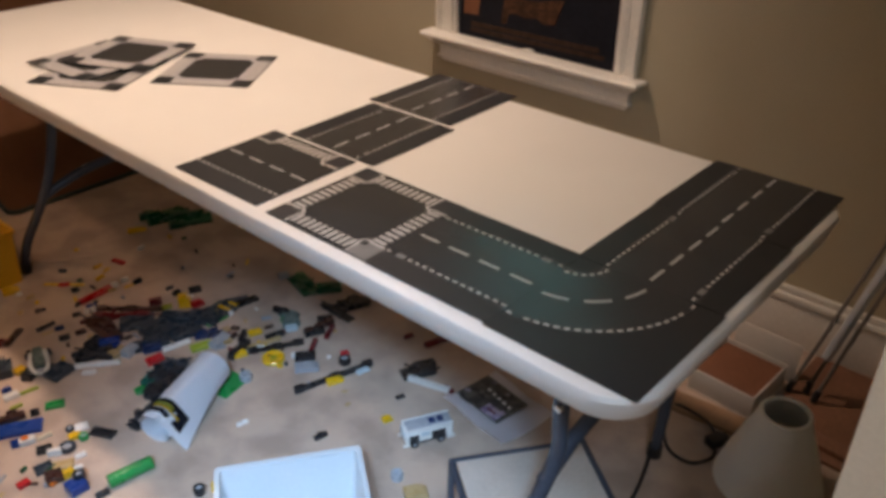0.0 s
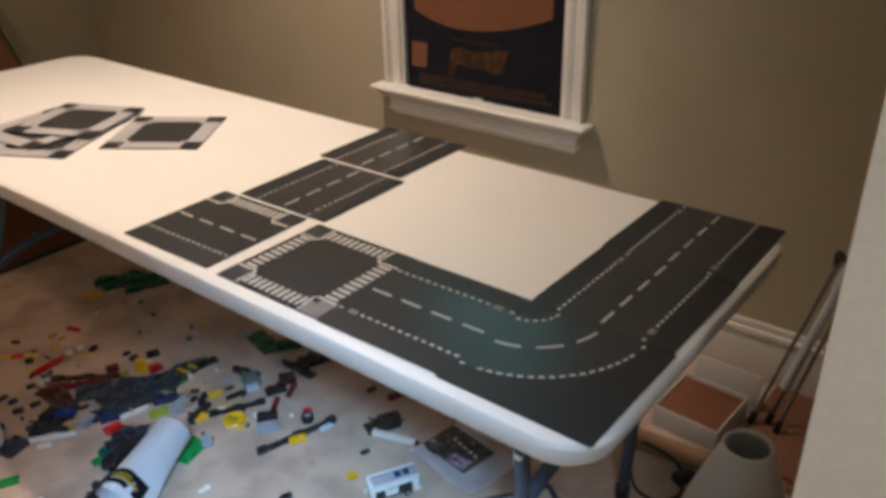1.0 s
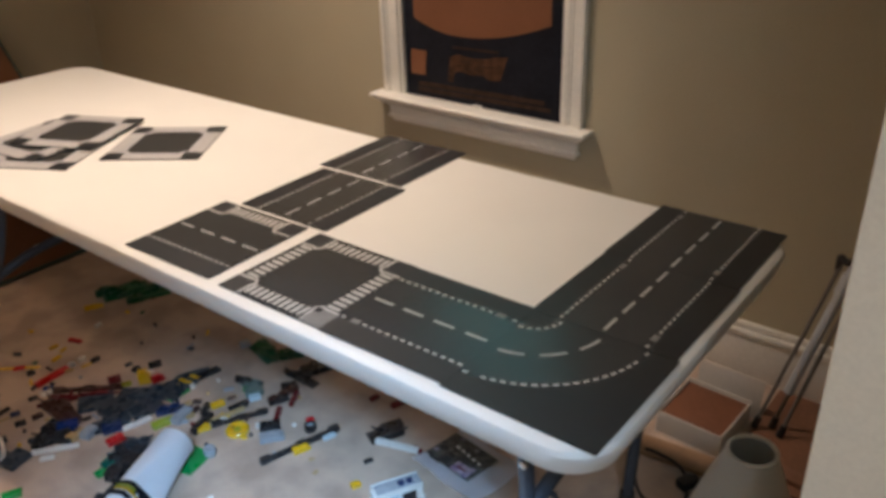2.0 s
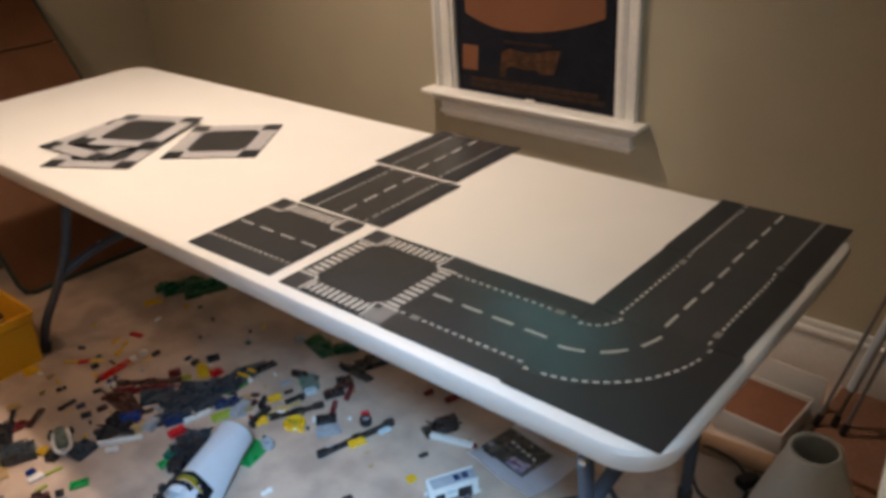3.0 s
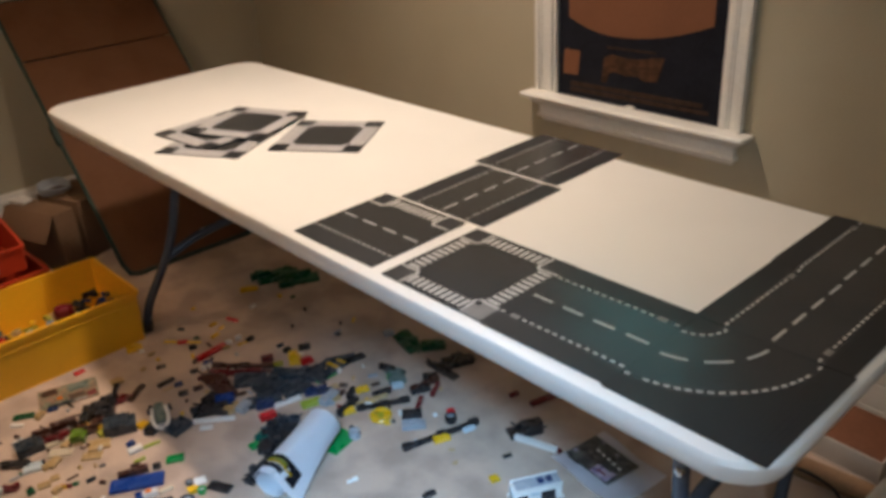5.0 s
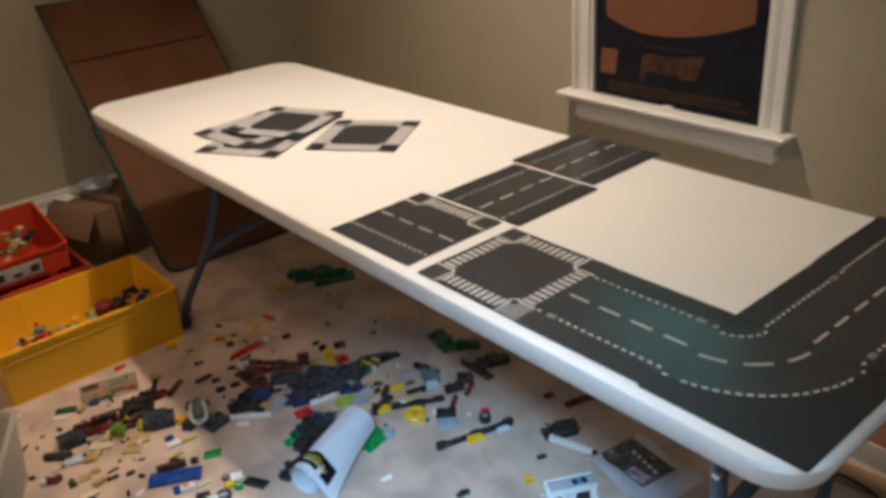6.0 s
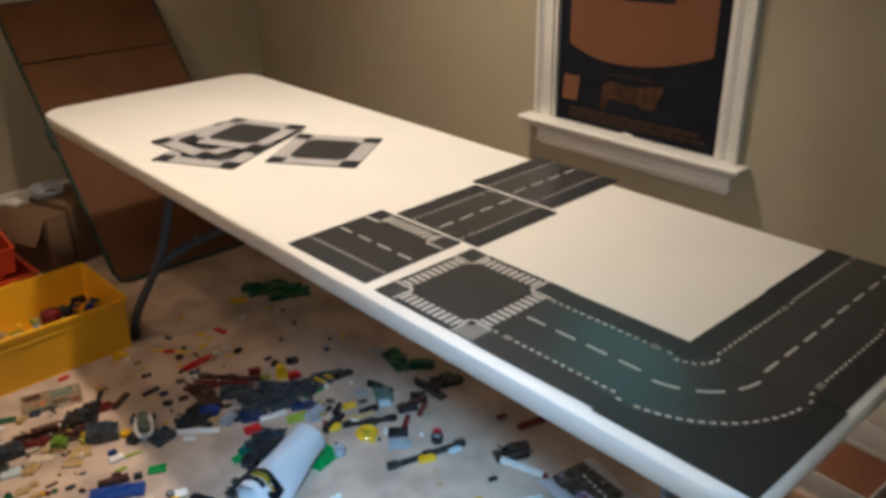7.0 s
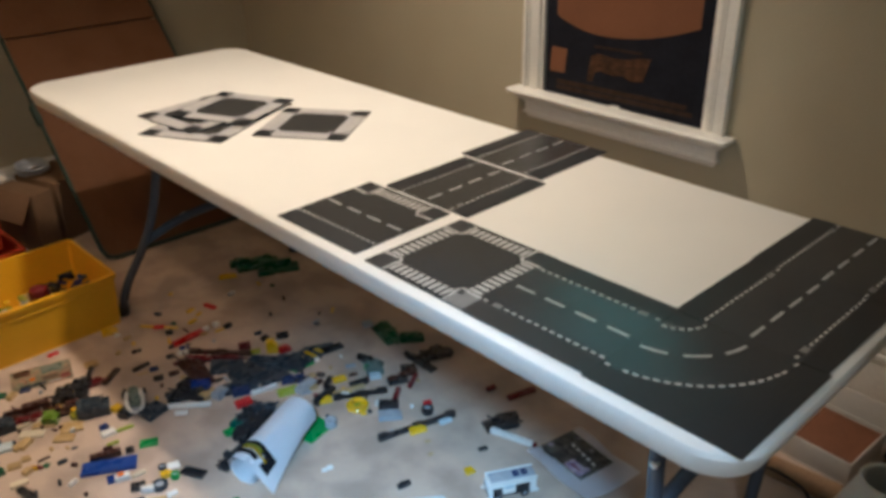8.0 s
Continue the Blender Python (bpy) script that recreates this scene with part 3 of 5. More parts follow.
part("backing", box(B(), -0.016, -0.012, BL + 0.02, BR - 0.02, 0.03, BTOP - 0.02), RUBBER, sheet, "dark backing in the panel gaps")
rim = [(BR - 0.045, 0.0), (BR - 0.012, 0.012), (BR, 0.05), (BR, BTOP), (BL, BTOP), (BL, 0.05), (BL + 0.012, 0.012), (BL + 0.045, 0.0), (BR - 0.045, 0.0)]
part("edging", tube(B(), [(0, y, z) for y, z in rim], 0.0085, 8), GREENTAPE, sheet, "dark green edging strip")
part("clip", box(B(), -0.020, 0.012, BL - 0.014, BL + 0.010, 0.600, 0.690, 0.006), GREENTAPE, sheet, "dark clip on the edging")


def open_bin(name, m, sx, sy, h, wall, mat, label, flare=0.94, lip=0.006, rise=0.0):
    """An open box of plastic with thin sloping walls and a turned rim; rise lifts the rim towards its back."""
    ob = thing(name, m, label, "storage bin")
    def loop(bm, k, z, d):
        return [bm.verts.new((x, y, z + (rise * max(0.0, min(1.0, 0.5 - x / sx)) if z > h / 2 else 0.0))) for x, y in rounded(-sx / 2 * k - d, sx / 2 * k + d, -sy / 2 * k - d, sy / 2 * k + d, 0.012, 3)]

    def skin(bm, loops, closed=False):
        for a, b in list(zip(loops, loops[1:])) + ([(loops[-1], loops[0])] if closed else []):
            for i in range(len(a)):
                bm.faces.new((a[i], a[(i + 1) % len(a)], b[(i + 1) % len(a)], b[i]))

    bm = B()
    loops = [loop(bm, *v) for v in ((flare, 0.0, 0), (1.0, h - 0.013, 0), (1.0, h - 0.013, -wall), (flare, wall, -wall))]
    skin(bm, loops)
    bm.faces.new(loops[0][::-1])
    bm.faces.new(loops[-1])
    part("rim", (lambda r: (skin(r, [loop(r, 1.0, h - 0.0128, -wall), loop(r, 1.0, h - 0.0128, lip), loop(r, 1.0, h, lip), loop(r, 1.0, h, -wall)], True), r)[1])(B()), mat, ob)
    part("shell", bm, mat, ob)
    return ob


yellow_tub = open_bin("yellow_storage_bin", pose(-2.316, -0.281, 0, 0, 0, 1.0), 0.366, 0.575, 0.185, 0.004, YELLOWBIN, "yellow plastic storage bin half full of toy bricks", 0.975)
for y in (-0.12, 0.10):
    part("rib", box(B(), -0.1795, -0.1745, y - 0.003, y + 0.003, 0.006, 0.170, 0.001), YELLOWBIN, yellow_tub)
part("band", box(B(), 0.1795, 0.1855, -0.272, 0.272, 0.142, 0.150, 0.002), YELLOWBIN, yellow_tub, "moulded band below the rim")
open_bin("orange_storage_bin", pose(-2.775, -0.385, 0, 0, 0, 3), 0.32, 0.50, 0.15, 0.004, ORANGEBIN, "orange-red plastic storage bin on the floor", 0.92, 0.014)
high_tub = open_bin("orange_storage_bin", pose(-2.822, -0.422, 0.1505, 0, 0, 2), 0.318, 0.50, 0.095, 0.004, ORANGEBIN, "orange-red stacking bin with a label, full of bricks", 0.99, 0.006, 0.075)
part("label_card", box(B(), 0.1580, 0.1605, -0.22, 0.15, 0.016, 0.068, 0.0008), LABEL, high_tub, "pale printed label with unreadable bars")
for k in range(6):
    part("printed_bar", box(B(), 0.1604, 0.1612, -0.19 + 0.060 * k, -0.160 + 0.060 * k, 0.026, 0.040 + 0.014 * (k % 2)), DIMPRINT, high_tub)


def carton_box(m, sx, sy, h, label, flaps):
    ob = thing("cardboard_box", m, label, "cardboard box")
    t = 0.004
    bm = B()
    box(bm, -sx / 2, sx / 2, -sy / 2, sy / 2, 0, t)
    box(bm, -sx / 2, sx / 2, -sy / 2, -sy / 2 + t, t, h, 0.001)
    box(bm, -sx / 2, sx / 2, sy / 2 - t, sy / 2, t, h, 0.001)
    box(bm, -sx / 2, -sx / 2 + t, -sy / 2 + t, sy / 2 - t, t, h, 0.001)
    box(bm, sx / 2 - t, sx / 2, -sy / 2 + t, sy / 2 - t, t, h, 0.001)
    part("body", bm, CARDBOARD, ob)
    for side, angle, reach in flaps:
        long = sy if side in "ew" else sx
        turn = {"e": 0, "n": 90, "w": 180, "s": 270}[side]
        off = sx / 2 if side in "ew" else sy / 2
        bm = box(B(), 0.0, reach, -long / 2 + 0.004, long / 2 - 0.004, 0.0, t, 0.001)
        bmesh.ops.transform(bm, matrix=pose(0, 0, h, 0, 0, turn) @ pose(off - 0.001, 0, 0, 0, angle, 0), verts=bm.verts)
        part("flap", bm, CARDBOARD, ob)
    return ob


carton_box(pose(-2.990, -0.004, 0, 0, 0, 19.7), 0.29, 0.09, 0.25, "open brown cardboard box with a hanging flap", (("n", 181, 0.088), ("s", 58, 0.115)))
carton_box(pose(-3.050, 0.165, 0, 0, 0, 20), 0.24, 0.19, 0.25, "closed brown cardboard box by the wall", (("e", 180, 0.118), ("w", 180, 0.118)))
bm = B()
for k in range(5):
    a = 0.35 * k
    tube(bm, smooth_line([(0.05 * math.cos(a + j * 0.9) * (1 + 0.15 * k), 0.06 * math.sin(a + j * 0.9), 0.006 + 0.006 * k + 0.004 * (j % 2)) for j in range(8)], 4), 0.004, 6)
solid("cable_coil", bm, TOY["grey"], pose(-3.085, 0.100, 0.2545), "loose grey cable coil on a cardboard box", "cable")
solid("folded_paper", box(B(), -0.040, 0.040, -0.025, 0.025, 0.0, 0.012, 0.003), WHITEBOX, pose(-3.085, -0.036, 0.2545, 0, 0, 24), "folded white paper on a cardboard box", "paper")

# ---- things at the near end of the table ----
carton2 = thing("shallow_white_box", pose(-0.211, 1.050, 0, 0, 0, -3), "shallow white card box with a red-brown liner", "box")
bm = B()
box(bm, -0.090, 0.090, -0.094, 0.094, 0.0, 0.004)
for x0, x1, y0, y1, h in ((-0.090, 0.090, -0.094, -0.089, 0.068), (-0.090, -0.085, -0.089, 0.089, 0.068), (0.085, 0.090, -0.089, 0.089, 0.068), (-0.090, 0.090, 0.089, 0.094, 0.072)):
    box(bm, x0, x1, y0, y1, 0.004, h, 0.0015)
part("body", bm, WHITEBOX, carton2, "white card walls")
part("liner", box(B(), -0.0845, 0.0845, -0.0885, 0.0885, 0.0045, 0.061, 0.002), CORK, carton2, "red-brown liner")
solid("white_card_sheet", box(B(), -0.092, 0.092, -0.003, 0.003, 0.0, 0.115, 0.0015), WHITEBOX, pose(-0.192, 1.172, 0.001, -6, 0, -3), "white card lid standing behind the shallow box", "box lid")
solid("plywood_offcut", box(B(), -0.105, 0.105, -0.036, 0.036, 0.0, 0.012, 0.002), TANWOOD, pose(-0.222, 0.893, 0.0, 0, 0, 6), "tan plywood offcut lying on the carpet", "board")
solid("plywood_offcut", box(B(), -0.215, 0.215, -0.20, 0.20, 0.0, 0.012, 0.002), REDWOOD, pose(0.118, 1.118, 0.0, 0, 0, -1), "red-brown plywood offcut beside the wall", "board")
solid("wooden_strip", box(B(), -0.16, 0.16, -0.022, 0.022, 0.0, 0.016, 0.002), REDWOOD, pose(0.165, 0.962, 0.012, 0, 0, -4), "dark red-brown wooden strip lying on a plywood offcut", "board")

lamp_shade = thing("lampshade", pose(-0.006, 0.781, 0), "cream fabric lampshade standing on the carpet", "lampshade")
bm = B()
prof = []
for k in range(13):
    t = k / 12
    prof.append((0.124 - 0.069 * t ** 1.1, 0.205 * t))
part("shade", lathe(bm, prof + [(r - 0.003, z) for r, z in prof[::-1]], 32, closed=True), SHADE, lamp_shade)
part("lining", lathe(B(), [(r - 0.0035, z) for r, z in prof] + [(r - 0.005, z) for r, z in prof[::-1]], 32, closed=True), SHADEIN, lamp_shade)
part("rim", tube(B(), [(0.0525 * math.cos(a), 0.0525 * math.sin(a), 0.205) for a in (2 * math.pi * k / 32 for k in range(33))], 0.0055, 8), SHADE, lamp_shade)

stand = thing("folded_tripod", pose(0, 0, 0), "folded grey light stand leaning against the wall", "stand")
base, top = Vector((-0.056, 1.112, 0.026)), Vector((0.166, 1.315, 1.07))
along = (top - base).normalized()
for dx, dy, r, mat, z0, z1 in ((-0.036, 0.004, 0.0052, DARKPOLE, 0.0, 0.50), (0.030, 0.004, 0.0052, DARKPOLE, 0.0, 0.52), (0.002, 0.026, 0.0045, DARKPOLE, 0.01, 0.52)):
    off = Vector((dx, dy, 0))
    leg = part("leg", tube(B(), [base + off + along * z0, base + off * 0.8 + along * z1], r, 10), mat, stand, "dark grey folded leg")
    part("foot", tube(B(), [base + off - along * 0.012, base + off + along * 0.022], 0.009, 10), RUBBER, leg)
part("column", tube(B(), [base + along * 0.12, base + along * 0.72], 0.0125, 12), ALUMINIUM, stand, "bright aluminium column")
part("upper_column", tube(B(), [base + along * 0.72, base + along * 1.02], 0.010, 12), ALUMINIUM, stand)
part("collar", tube(B(), [base + along * 0.42, base + along * 0.47], 0.017, 14), ALUMINIUM, stand)
knob = base + along * 0.52
part("clamp", tube(B(), smooth_line([knob + Vector((-0.040, 0.0, -0.045)), knob + Vector((-0.038, -0.006, -0.008)), knob + Vector((-0.020, -0.012, -0.016)), knob + Vector((0.0, -0.012, 0.006)), knob + Vector((0.012, -0.006, 0.05))]), 0.0085, 8), RUBBER, stand, "black folding hinge")


def cord(name, pts, r, label):
    return solid(name, tube(B(), smooth_line(pts, 6), r, 8), RUBBER, pose(0, 0, 0), label, "cable")


cord("power_cord", [(-0.335, 0.80, 0.45), (-0.335, 0.84, 0.10), (-0.31, 0.86, 0.010), (-0.27, 0.865, 0.016), (-0.20, 0.855, 0.016), (-0.165, 0.838, 0.008), (-0.145, 0.822, 0.008)], 0.0042, "black power cord looping over the carpet")
cord("power_cord", [(-0.30, 0.86, 0.006), (-0.275, 0.78, 0.006), (-0.225, 0.712, 0.006), (-0.165, 0.705, 0.006), (-0.135, 0.75, 0.006), (-0.138, 0.785, 0.006)], 0.0042, "black power cord curling round to its plug on the carpet")
cord("power_cord", [(-0.20, 0.40, 0.006), (-0.21, 0.52, 0.006), (-0.235, 0.62, 0.007), (-0.26, 0.70, 0.05), (-0.25, 0.73, 0.30), (-0.24, 0.735, 0.60)], 0.0045, "black power cord hanging from under the table")
plug = thing("adapter_plug", pose(-0.151, 0.810, 0.0, 0, 0, 65), "black adapter plug on the carpet", "plug")
part("body", box(B(), -0.022, 0.022, -0.016, 0.016, 0.0, 0.026, 0.004), RUBBER, plug)
part("socket", box(B(), 0.021, 0.034, -0.010, 0.010, 0.005, 0.021, 0.002), RUBBER, plug)

stool = thing("step_stool", pose(-0.324, 0.274, 0, 0, 0, 54), "low step stool with a worn white board and dark frame", "stool")
part("board", box(B(), -0.140, 0.140, -0.092, 0.092, 0.150, 0.160, 0.003), STOOLTOP, stool, "worn white board")
for s in (-1, 1):
    part("frame_rail", tube(B(), [(-0.148, s * 0.1, 0.152), (0.148, s * 0.1, 0.152)], 0.008, 8), STEEL, stool)
    part("frame_rail", tube(B(), [(s * 0.148, -0.1, 0.152), (s * 0.148, 0.1, 0.152)], 0.008, 8), STEEL, stool)
    part("lower_rail", tube(B(), [(s * 0.148, -0.1, 0.03), (s * 0.148, 0.1, 0.03)], 0.007, 8), STEEL, stool)
    for q in (-1, 1):
        part("leg", tube(B(), [(s * 0.148, q * 0.1, 0.155), (s * 0.150, q * 0.102, 0.0)], 0.008, 8), STEEL, stool)

# ---- papers ----
photo = thing("printed_paper", pose(-0.628, 0.552, 0.0, 0, 0, -9), "creased pale paper sheet with a dark photograph", "paper")
bm = B()
n = 12
grid = [[bm.verts.new(((i / n - 0.5) * 0.226, (j / n - 0.5) * 0.186, 0.0035 + 0.006 * (i / n - 0.5) ** 2 + 0.004 * math.sin(i * 0.7) * math.cos(j * 0.5) + (0.010 * ((0.3 - j / n) / 0.3) ** 2 if j / n < 0.3 else 0))) for j in range(n + 1)] for i in range(n + 1)]
for i in range(n):
    for j in range(n):
        bm.faces.new((grid[i][j], grid[i + 1][j], grid[i + 1][j + 1], grid[i][j + 1]))
bmesh.ops.solidify(bm, geom=bm.faces, thickness=0.0006)
part("sheet", bm, GREYPAPER, photo)
part("photograph", box(B(), -0.108, 0.048, -0.050, 0.062, 0.0095, 0.0105, 0.0003), PHOTO, photo, "dark photograph")
rng = random.Random(5)
for k in range(16):
    x, y, w, h = rng.uniform(-0.104, 0.028), rng.uniform(-0.048, 0.050), rng.uniform(0.008, 0.026), rng.uniform(0.004, 0.011)
    part("photograph_detail", box(B(), x, min(x + w, 0.047), y, y + h, 0.0104, 0.01065 + 0.00003 * k), rng.choice((PHOTODARK, PHOTODARK, PHOTOMID, PHOTOBLUE)), photo)
part("photograph_detail", box(B(), -0.020, 0.036, -0.046, -0.012, 0.0106, 0.0114, 0.0002), PHOTOBLUE, photo, "violet patch in the photograph")
part("photograph_detail", box(B(), -0.008, 0.020, -0.032, -0.026, 0.0113, 0.0118), TOY["darkred"], photo, "dark red streak in the photograph")
for k in range(5):
    part("printed_mark", box(B(), -0.064 + 0.021 * k, -0.054 + 0.021 * k, 0.020 - 0.002 * k, 0.026 - 0.002 * k, 0.0112, 0.0117), PAPER, photo)
part("printed_mark", box(B(), -0.092, -0.060, 0.040, 0.050, 0.0112, 0.0117), PHOTOMID, photo)
part("printed_bar", box(B(), -0.090, -0.052, -0.056, -0.050, 0.0120, 0.0128), RUBBER, photo)

# a rolled sheet with a curled loose end
roll = thing("rolled_poster", Matrix.Translation((-1.211, 0.011, 0.0)) @ pose(0, 0, 0, 0, 0, -66), "white rolled paper sheet with a dark printed label", "paper roll")
L = 0.248


def curl(x):
    """Radius, side shift and looseness of the roll at a place along it."""
    f = max(0.0, (x + L / 2) / L)
    return 0.0475 - 0.005 * f ** 1.5, -0.010 * f ** 1.5, f ** 1.6


def outer(x, u, lift=0.0):
    """A point of the outer layer: over the top, then down to its loose edge on the floor."""
    rad, side, loose = curl(x)
    rad += 0.002 + lift
    a = radians(165 - 180 * u)
    y, z = side + rad * math.cos(a), rad - lift + rad * math.sin(a)
    if u > 0.5:
        k = (u - 0.5) / 0.5
        drop = 0.072 * k
        yl, zl = side + rad * math.cos(radians(75)) + drop, 0.003 + lift + (rad * 1.966 - 0.003) * (1 - k) ** 1.15
        y, z = y + (yl - y) * loose, z + (zl - z) * loose
    return x, y, max(z, 0.002)


def layer(x0, x1, u0, u1, nx, nu, lift):
    bm = B()
    rows = [[bm.verts.new(outer(x0 + (x1 - x0) * i / nx, u0 + (u1 - u0) * k / nu, lift)) for k in range(nu + 1)] for i in range(nx + 1)]
    for a, b in zip(rows, rows[1:]):
        for k in range(nu):
            bm.faces.new((a[k], a[k + 1], b[k + 1], b[k]))
    bmesh.ops.solidify(bm, geom=bm.faces, thickness=0.0005)
    return bm


bm = B()
rings = []
for i in range(13):
    x = -L / 2 + L * i / 12
    rad, side, loose = curl(x)
    ring = []
    for k in range(72):
        a, q = radians(165 + k * 9.4), rad * (1 - 0.22 * k / 71)
        ring.append(bm.verts.new((x, side + q * math.cos(a), rad + 0.001 + q * math.sin(a))))
    rings.append(ring)
for a, b in zip(rings, rings[1:]):
    for k in range(71):
        bm.faces.new((a[k], a[k + 1], b[k + 1], b[k]))
bmesh.ops.solidify(bm, geom=bm.faces, thickness=0.0005)
part("inner_coil", bm, PAPER, roll)
part("sheet", layer(-L / 2, L / 2 + 0.006, 0.0, 1.0, 14, 28, 0.0), PAPER, roll, "white outer sheet with a loose corner")
part("printed_patch", layer(0.066, 0.112, 0.14, 0.82, 4, 18, 0.0012), BLACKPRINT, roll, "dark printed label")
part("olive_print", layer(0.079, 0.089, 0.24, 0.60, 2, 10, 0.0022), TOY["olive"], roll)
part("yellow_print", layer(0.0895, 0.096, 0.26, 0.72, 2, 10, 0.0022), TOY["yellow"], roll)
part("white_print", layer(0.0965, 0.0990, 0.30, 0.70, 2, 8, 0.0022), PAPER, roll)

booklet = thing("instruction_booklet", pose(-2.013, -0.308, 0.0, 0, 0, 75), "colourful printed booklet lying in front of the yellow bin", "booklet")
part("cover", box(B(), -0.085, 0.085, -0.055, 0.055, 0.0, 0.004, 0.001), BOOKLET, booklet)
part("red_block", box(B(), 0.052, 0.078, -0.045, -0.022, 0.0038, 0.0046), TOY["darkred"], booklet, "dark red printed block")
part("blue_strip", box(B(), -0.062, 0.010, -0.053, -0.038, 0.0038, 0.0046), TOY["slate"], booklet, "slate blue printed strip")
part("grey_strip", box(B(), 0.016, 0.050, -0.053, -0.046, 0.0038, 0.0046), TOY["grey"], booklet, "pale grey printed strip")
part("orange_block", box(B(), -0.034, -0.018, -0.02, -0.004, 0.0038, 0.0046), TOY["orange"], booklet, "small orange printed block")
part("tan_block", box(B(), 0.0, 0.045, -0.035, -0.008, 0.0038, 0.0046), TOY["darkbrown"], booklet, "grey-brown printed block")
part("green_block", box(B(), 0.0, 0.06, 0.005, 0.045, 0.0038, 0.0046), TOY["greygreen"], booklet, "grey-green printed block")
part("brown_block", box(B(), -0.075, -0.030, 0.016, 0.048, 0.0038, 0.0046), TOY["brown"], booklet, "brown printed block")

open_bin("clear_storage_bin", pose(-0.601, -0.126, 0, 0, 0, 55), 0.30, 0.40, 0.145, 0.004, CLEARBIN, "milky white plastic bin, nearly empty, on the carpet", 0.92, 0.007)
open_bin("grey_storage_bin", pose(-1.717, -0.804, 0, 0, 0, -23), 0.29, 0.33, 0.20, 0.004, SMOKEBIN, "smoky translucent grey plastic bin on the carpet", 0.9, 0.008)


# ---- toys ----
def toy(name, bm, colour, x, y, turn, label, category="toy brick", z=0.0, tilt=0.0):
    return solid(name, bm, TOY[colour], pose(x, y, z, tilt, 0, turn), WORDS.get(colour, colour) + " " + label, category, "toy pieces on the carpet")


def knobs(bm, l, w, h):
    nx, ny = max(1, round(l / STUD)), max(1, round(w / STUD))
    if nx * ny > 90:
        return
    for i in range(nx):
        for j in range(ny):
            lathe(bm, [(0.0024, h - 0.0002), (0.0024, h + 0.0017)], 8, ((i - (nx - 1) / 2) * l / nx, (j - (ny - 1) / 2) * w / ny, 0))


def plate(colour, x, y, turn, l, w, h):
    bm = box(B(), -l / 2, l / 2, -w / 2, w / 2, 0, h, min(0.0008, h / 5), seg=1)
    knobs(bm, l, w, h)
    name = "toy_plate"
    return toy(name, bm, colour, x, y, turn, "studded toy plate lying on the carpet", "toy plate")


def brick(colour, x, y, turn, l, w, h):
    bm = box(B(), -l / 2, l / 2, -w / 2, w / 2, 0, h * 0.72, 0.0008, seg=1)
    prism(bm, [(-l / 2, -w / 2), (l * 0.22, -w / 2), (l * 0.22, w / 2), (-l / 2, w / 2)], h * 0.715, h)
    knobs(bm, l * 0.7, w, h)
    return toy("toy_brick", bm, colour, x, y, turn, "built-up toy brick lying on the carpet")


def beam(colour, x, y, turn, l, w, h):
    bm = B()
    prism(bm, rounded(-l / 2, l / 2, -w * 0.35, w * 0.35, w * 0.34, 4), 0.0, h * 0.7)
    prism(bm, rounded(-l / 2, -l / 2 + w * 1.5, -w / 2, w / 2, w * 0.3, 3), 0.001, h)
    prism(bm, rounded(l / 2 - w * 1.6, l / 2, -w / 2, w / 2, w * 0.3, 3), 0.001, h)
    prism(bm, rounded(-w * 0.6, w * 0.8, -w / 2, w / 2, w * 0.2, 3), 0.001, h * 0.9)
    return toy("toy_beam", bm, colour, x, y, turn, "jointed toy beam lying on the carpet", "toy beam")


def wheel(colour, x, y, turn, l, w, h):
    r = l / 2
    ob = thing("round_toy_brick", pose(x, y, 0, 0, 0, turn), WORDS.get(colour, colour) + " round toy brick lying flat on the carpet", "toy brick", "toy pieces on the carpet")
    part("rim", lathe(B(), [(r * 0.55, 0.0), (r * 0.94, 0.0), (r, h * 0.25), (r, h * 0.75), (r * 0.94, h), (r * 0.55, h)], 18, closed=True), TOY[colour], ob)
    part("hub", lathe(B(), [(r * 0.56, h * 0.1), (r * 0.56, h * 0.8), (r * 0.2, h * 0.7)], 14), TOY["grey"], ob, "light grey hub")
    return ob


def ring(colour, x, y, turn, l, w, h):
    ob = thing("toy_ring", pose(x, y, 0, 0, 0, turn), WORDS.get(colour, colour) + " round toy dish lying on the carpet", "toy part", "toy pieces on the carpet")
    part("dish", lathe(B(), [(l * 0.30, 0.0), (l * 0.48, 0.0), (l * 0.5, h * 0.6), (l * 0.44, h), (l * 0.30, h * 0.8)], 24, closed=True), TOY[colour], ob)
    part("hub", lathe(B(), [(l * 0.31, 0.001), (l * 0.31, h * 0.8), (l * 0.13, h * 0.55)], 18), TOY[colour], ob)
    part("boss", lathe(B(), [(l * 0.15, h * 0.5), (l * 0.15, h * 0.75), (l * 0.05, h * 0.8)], 12), TOY["olive"], ob, "olive boss")
    return ob


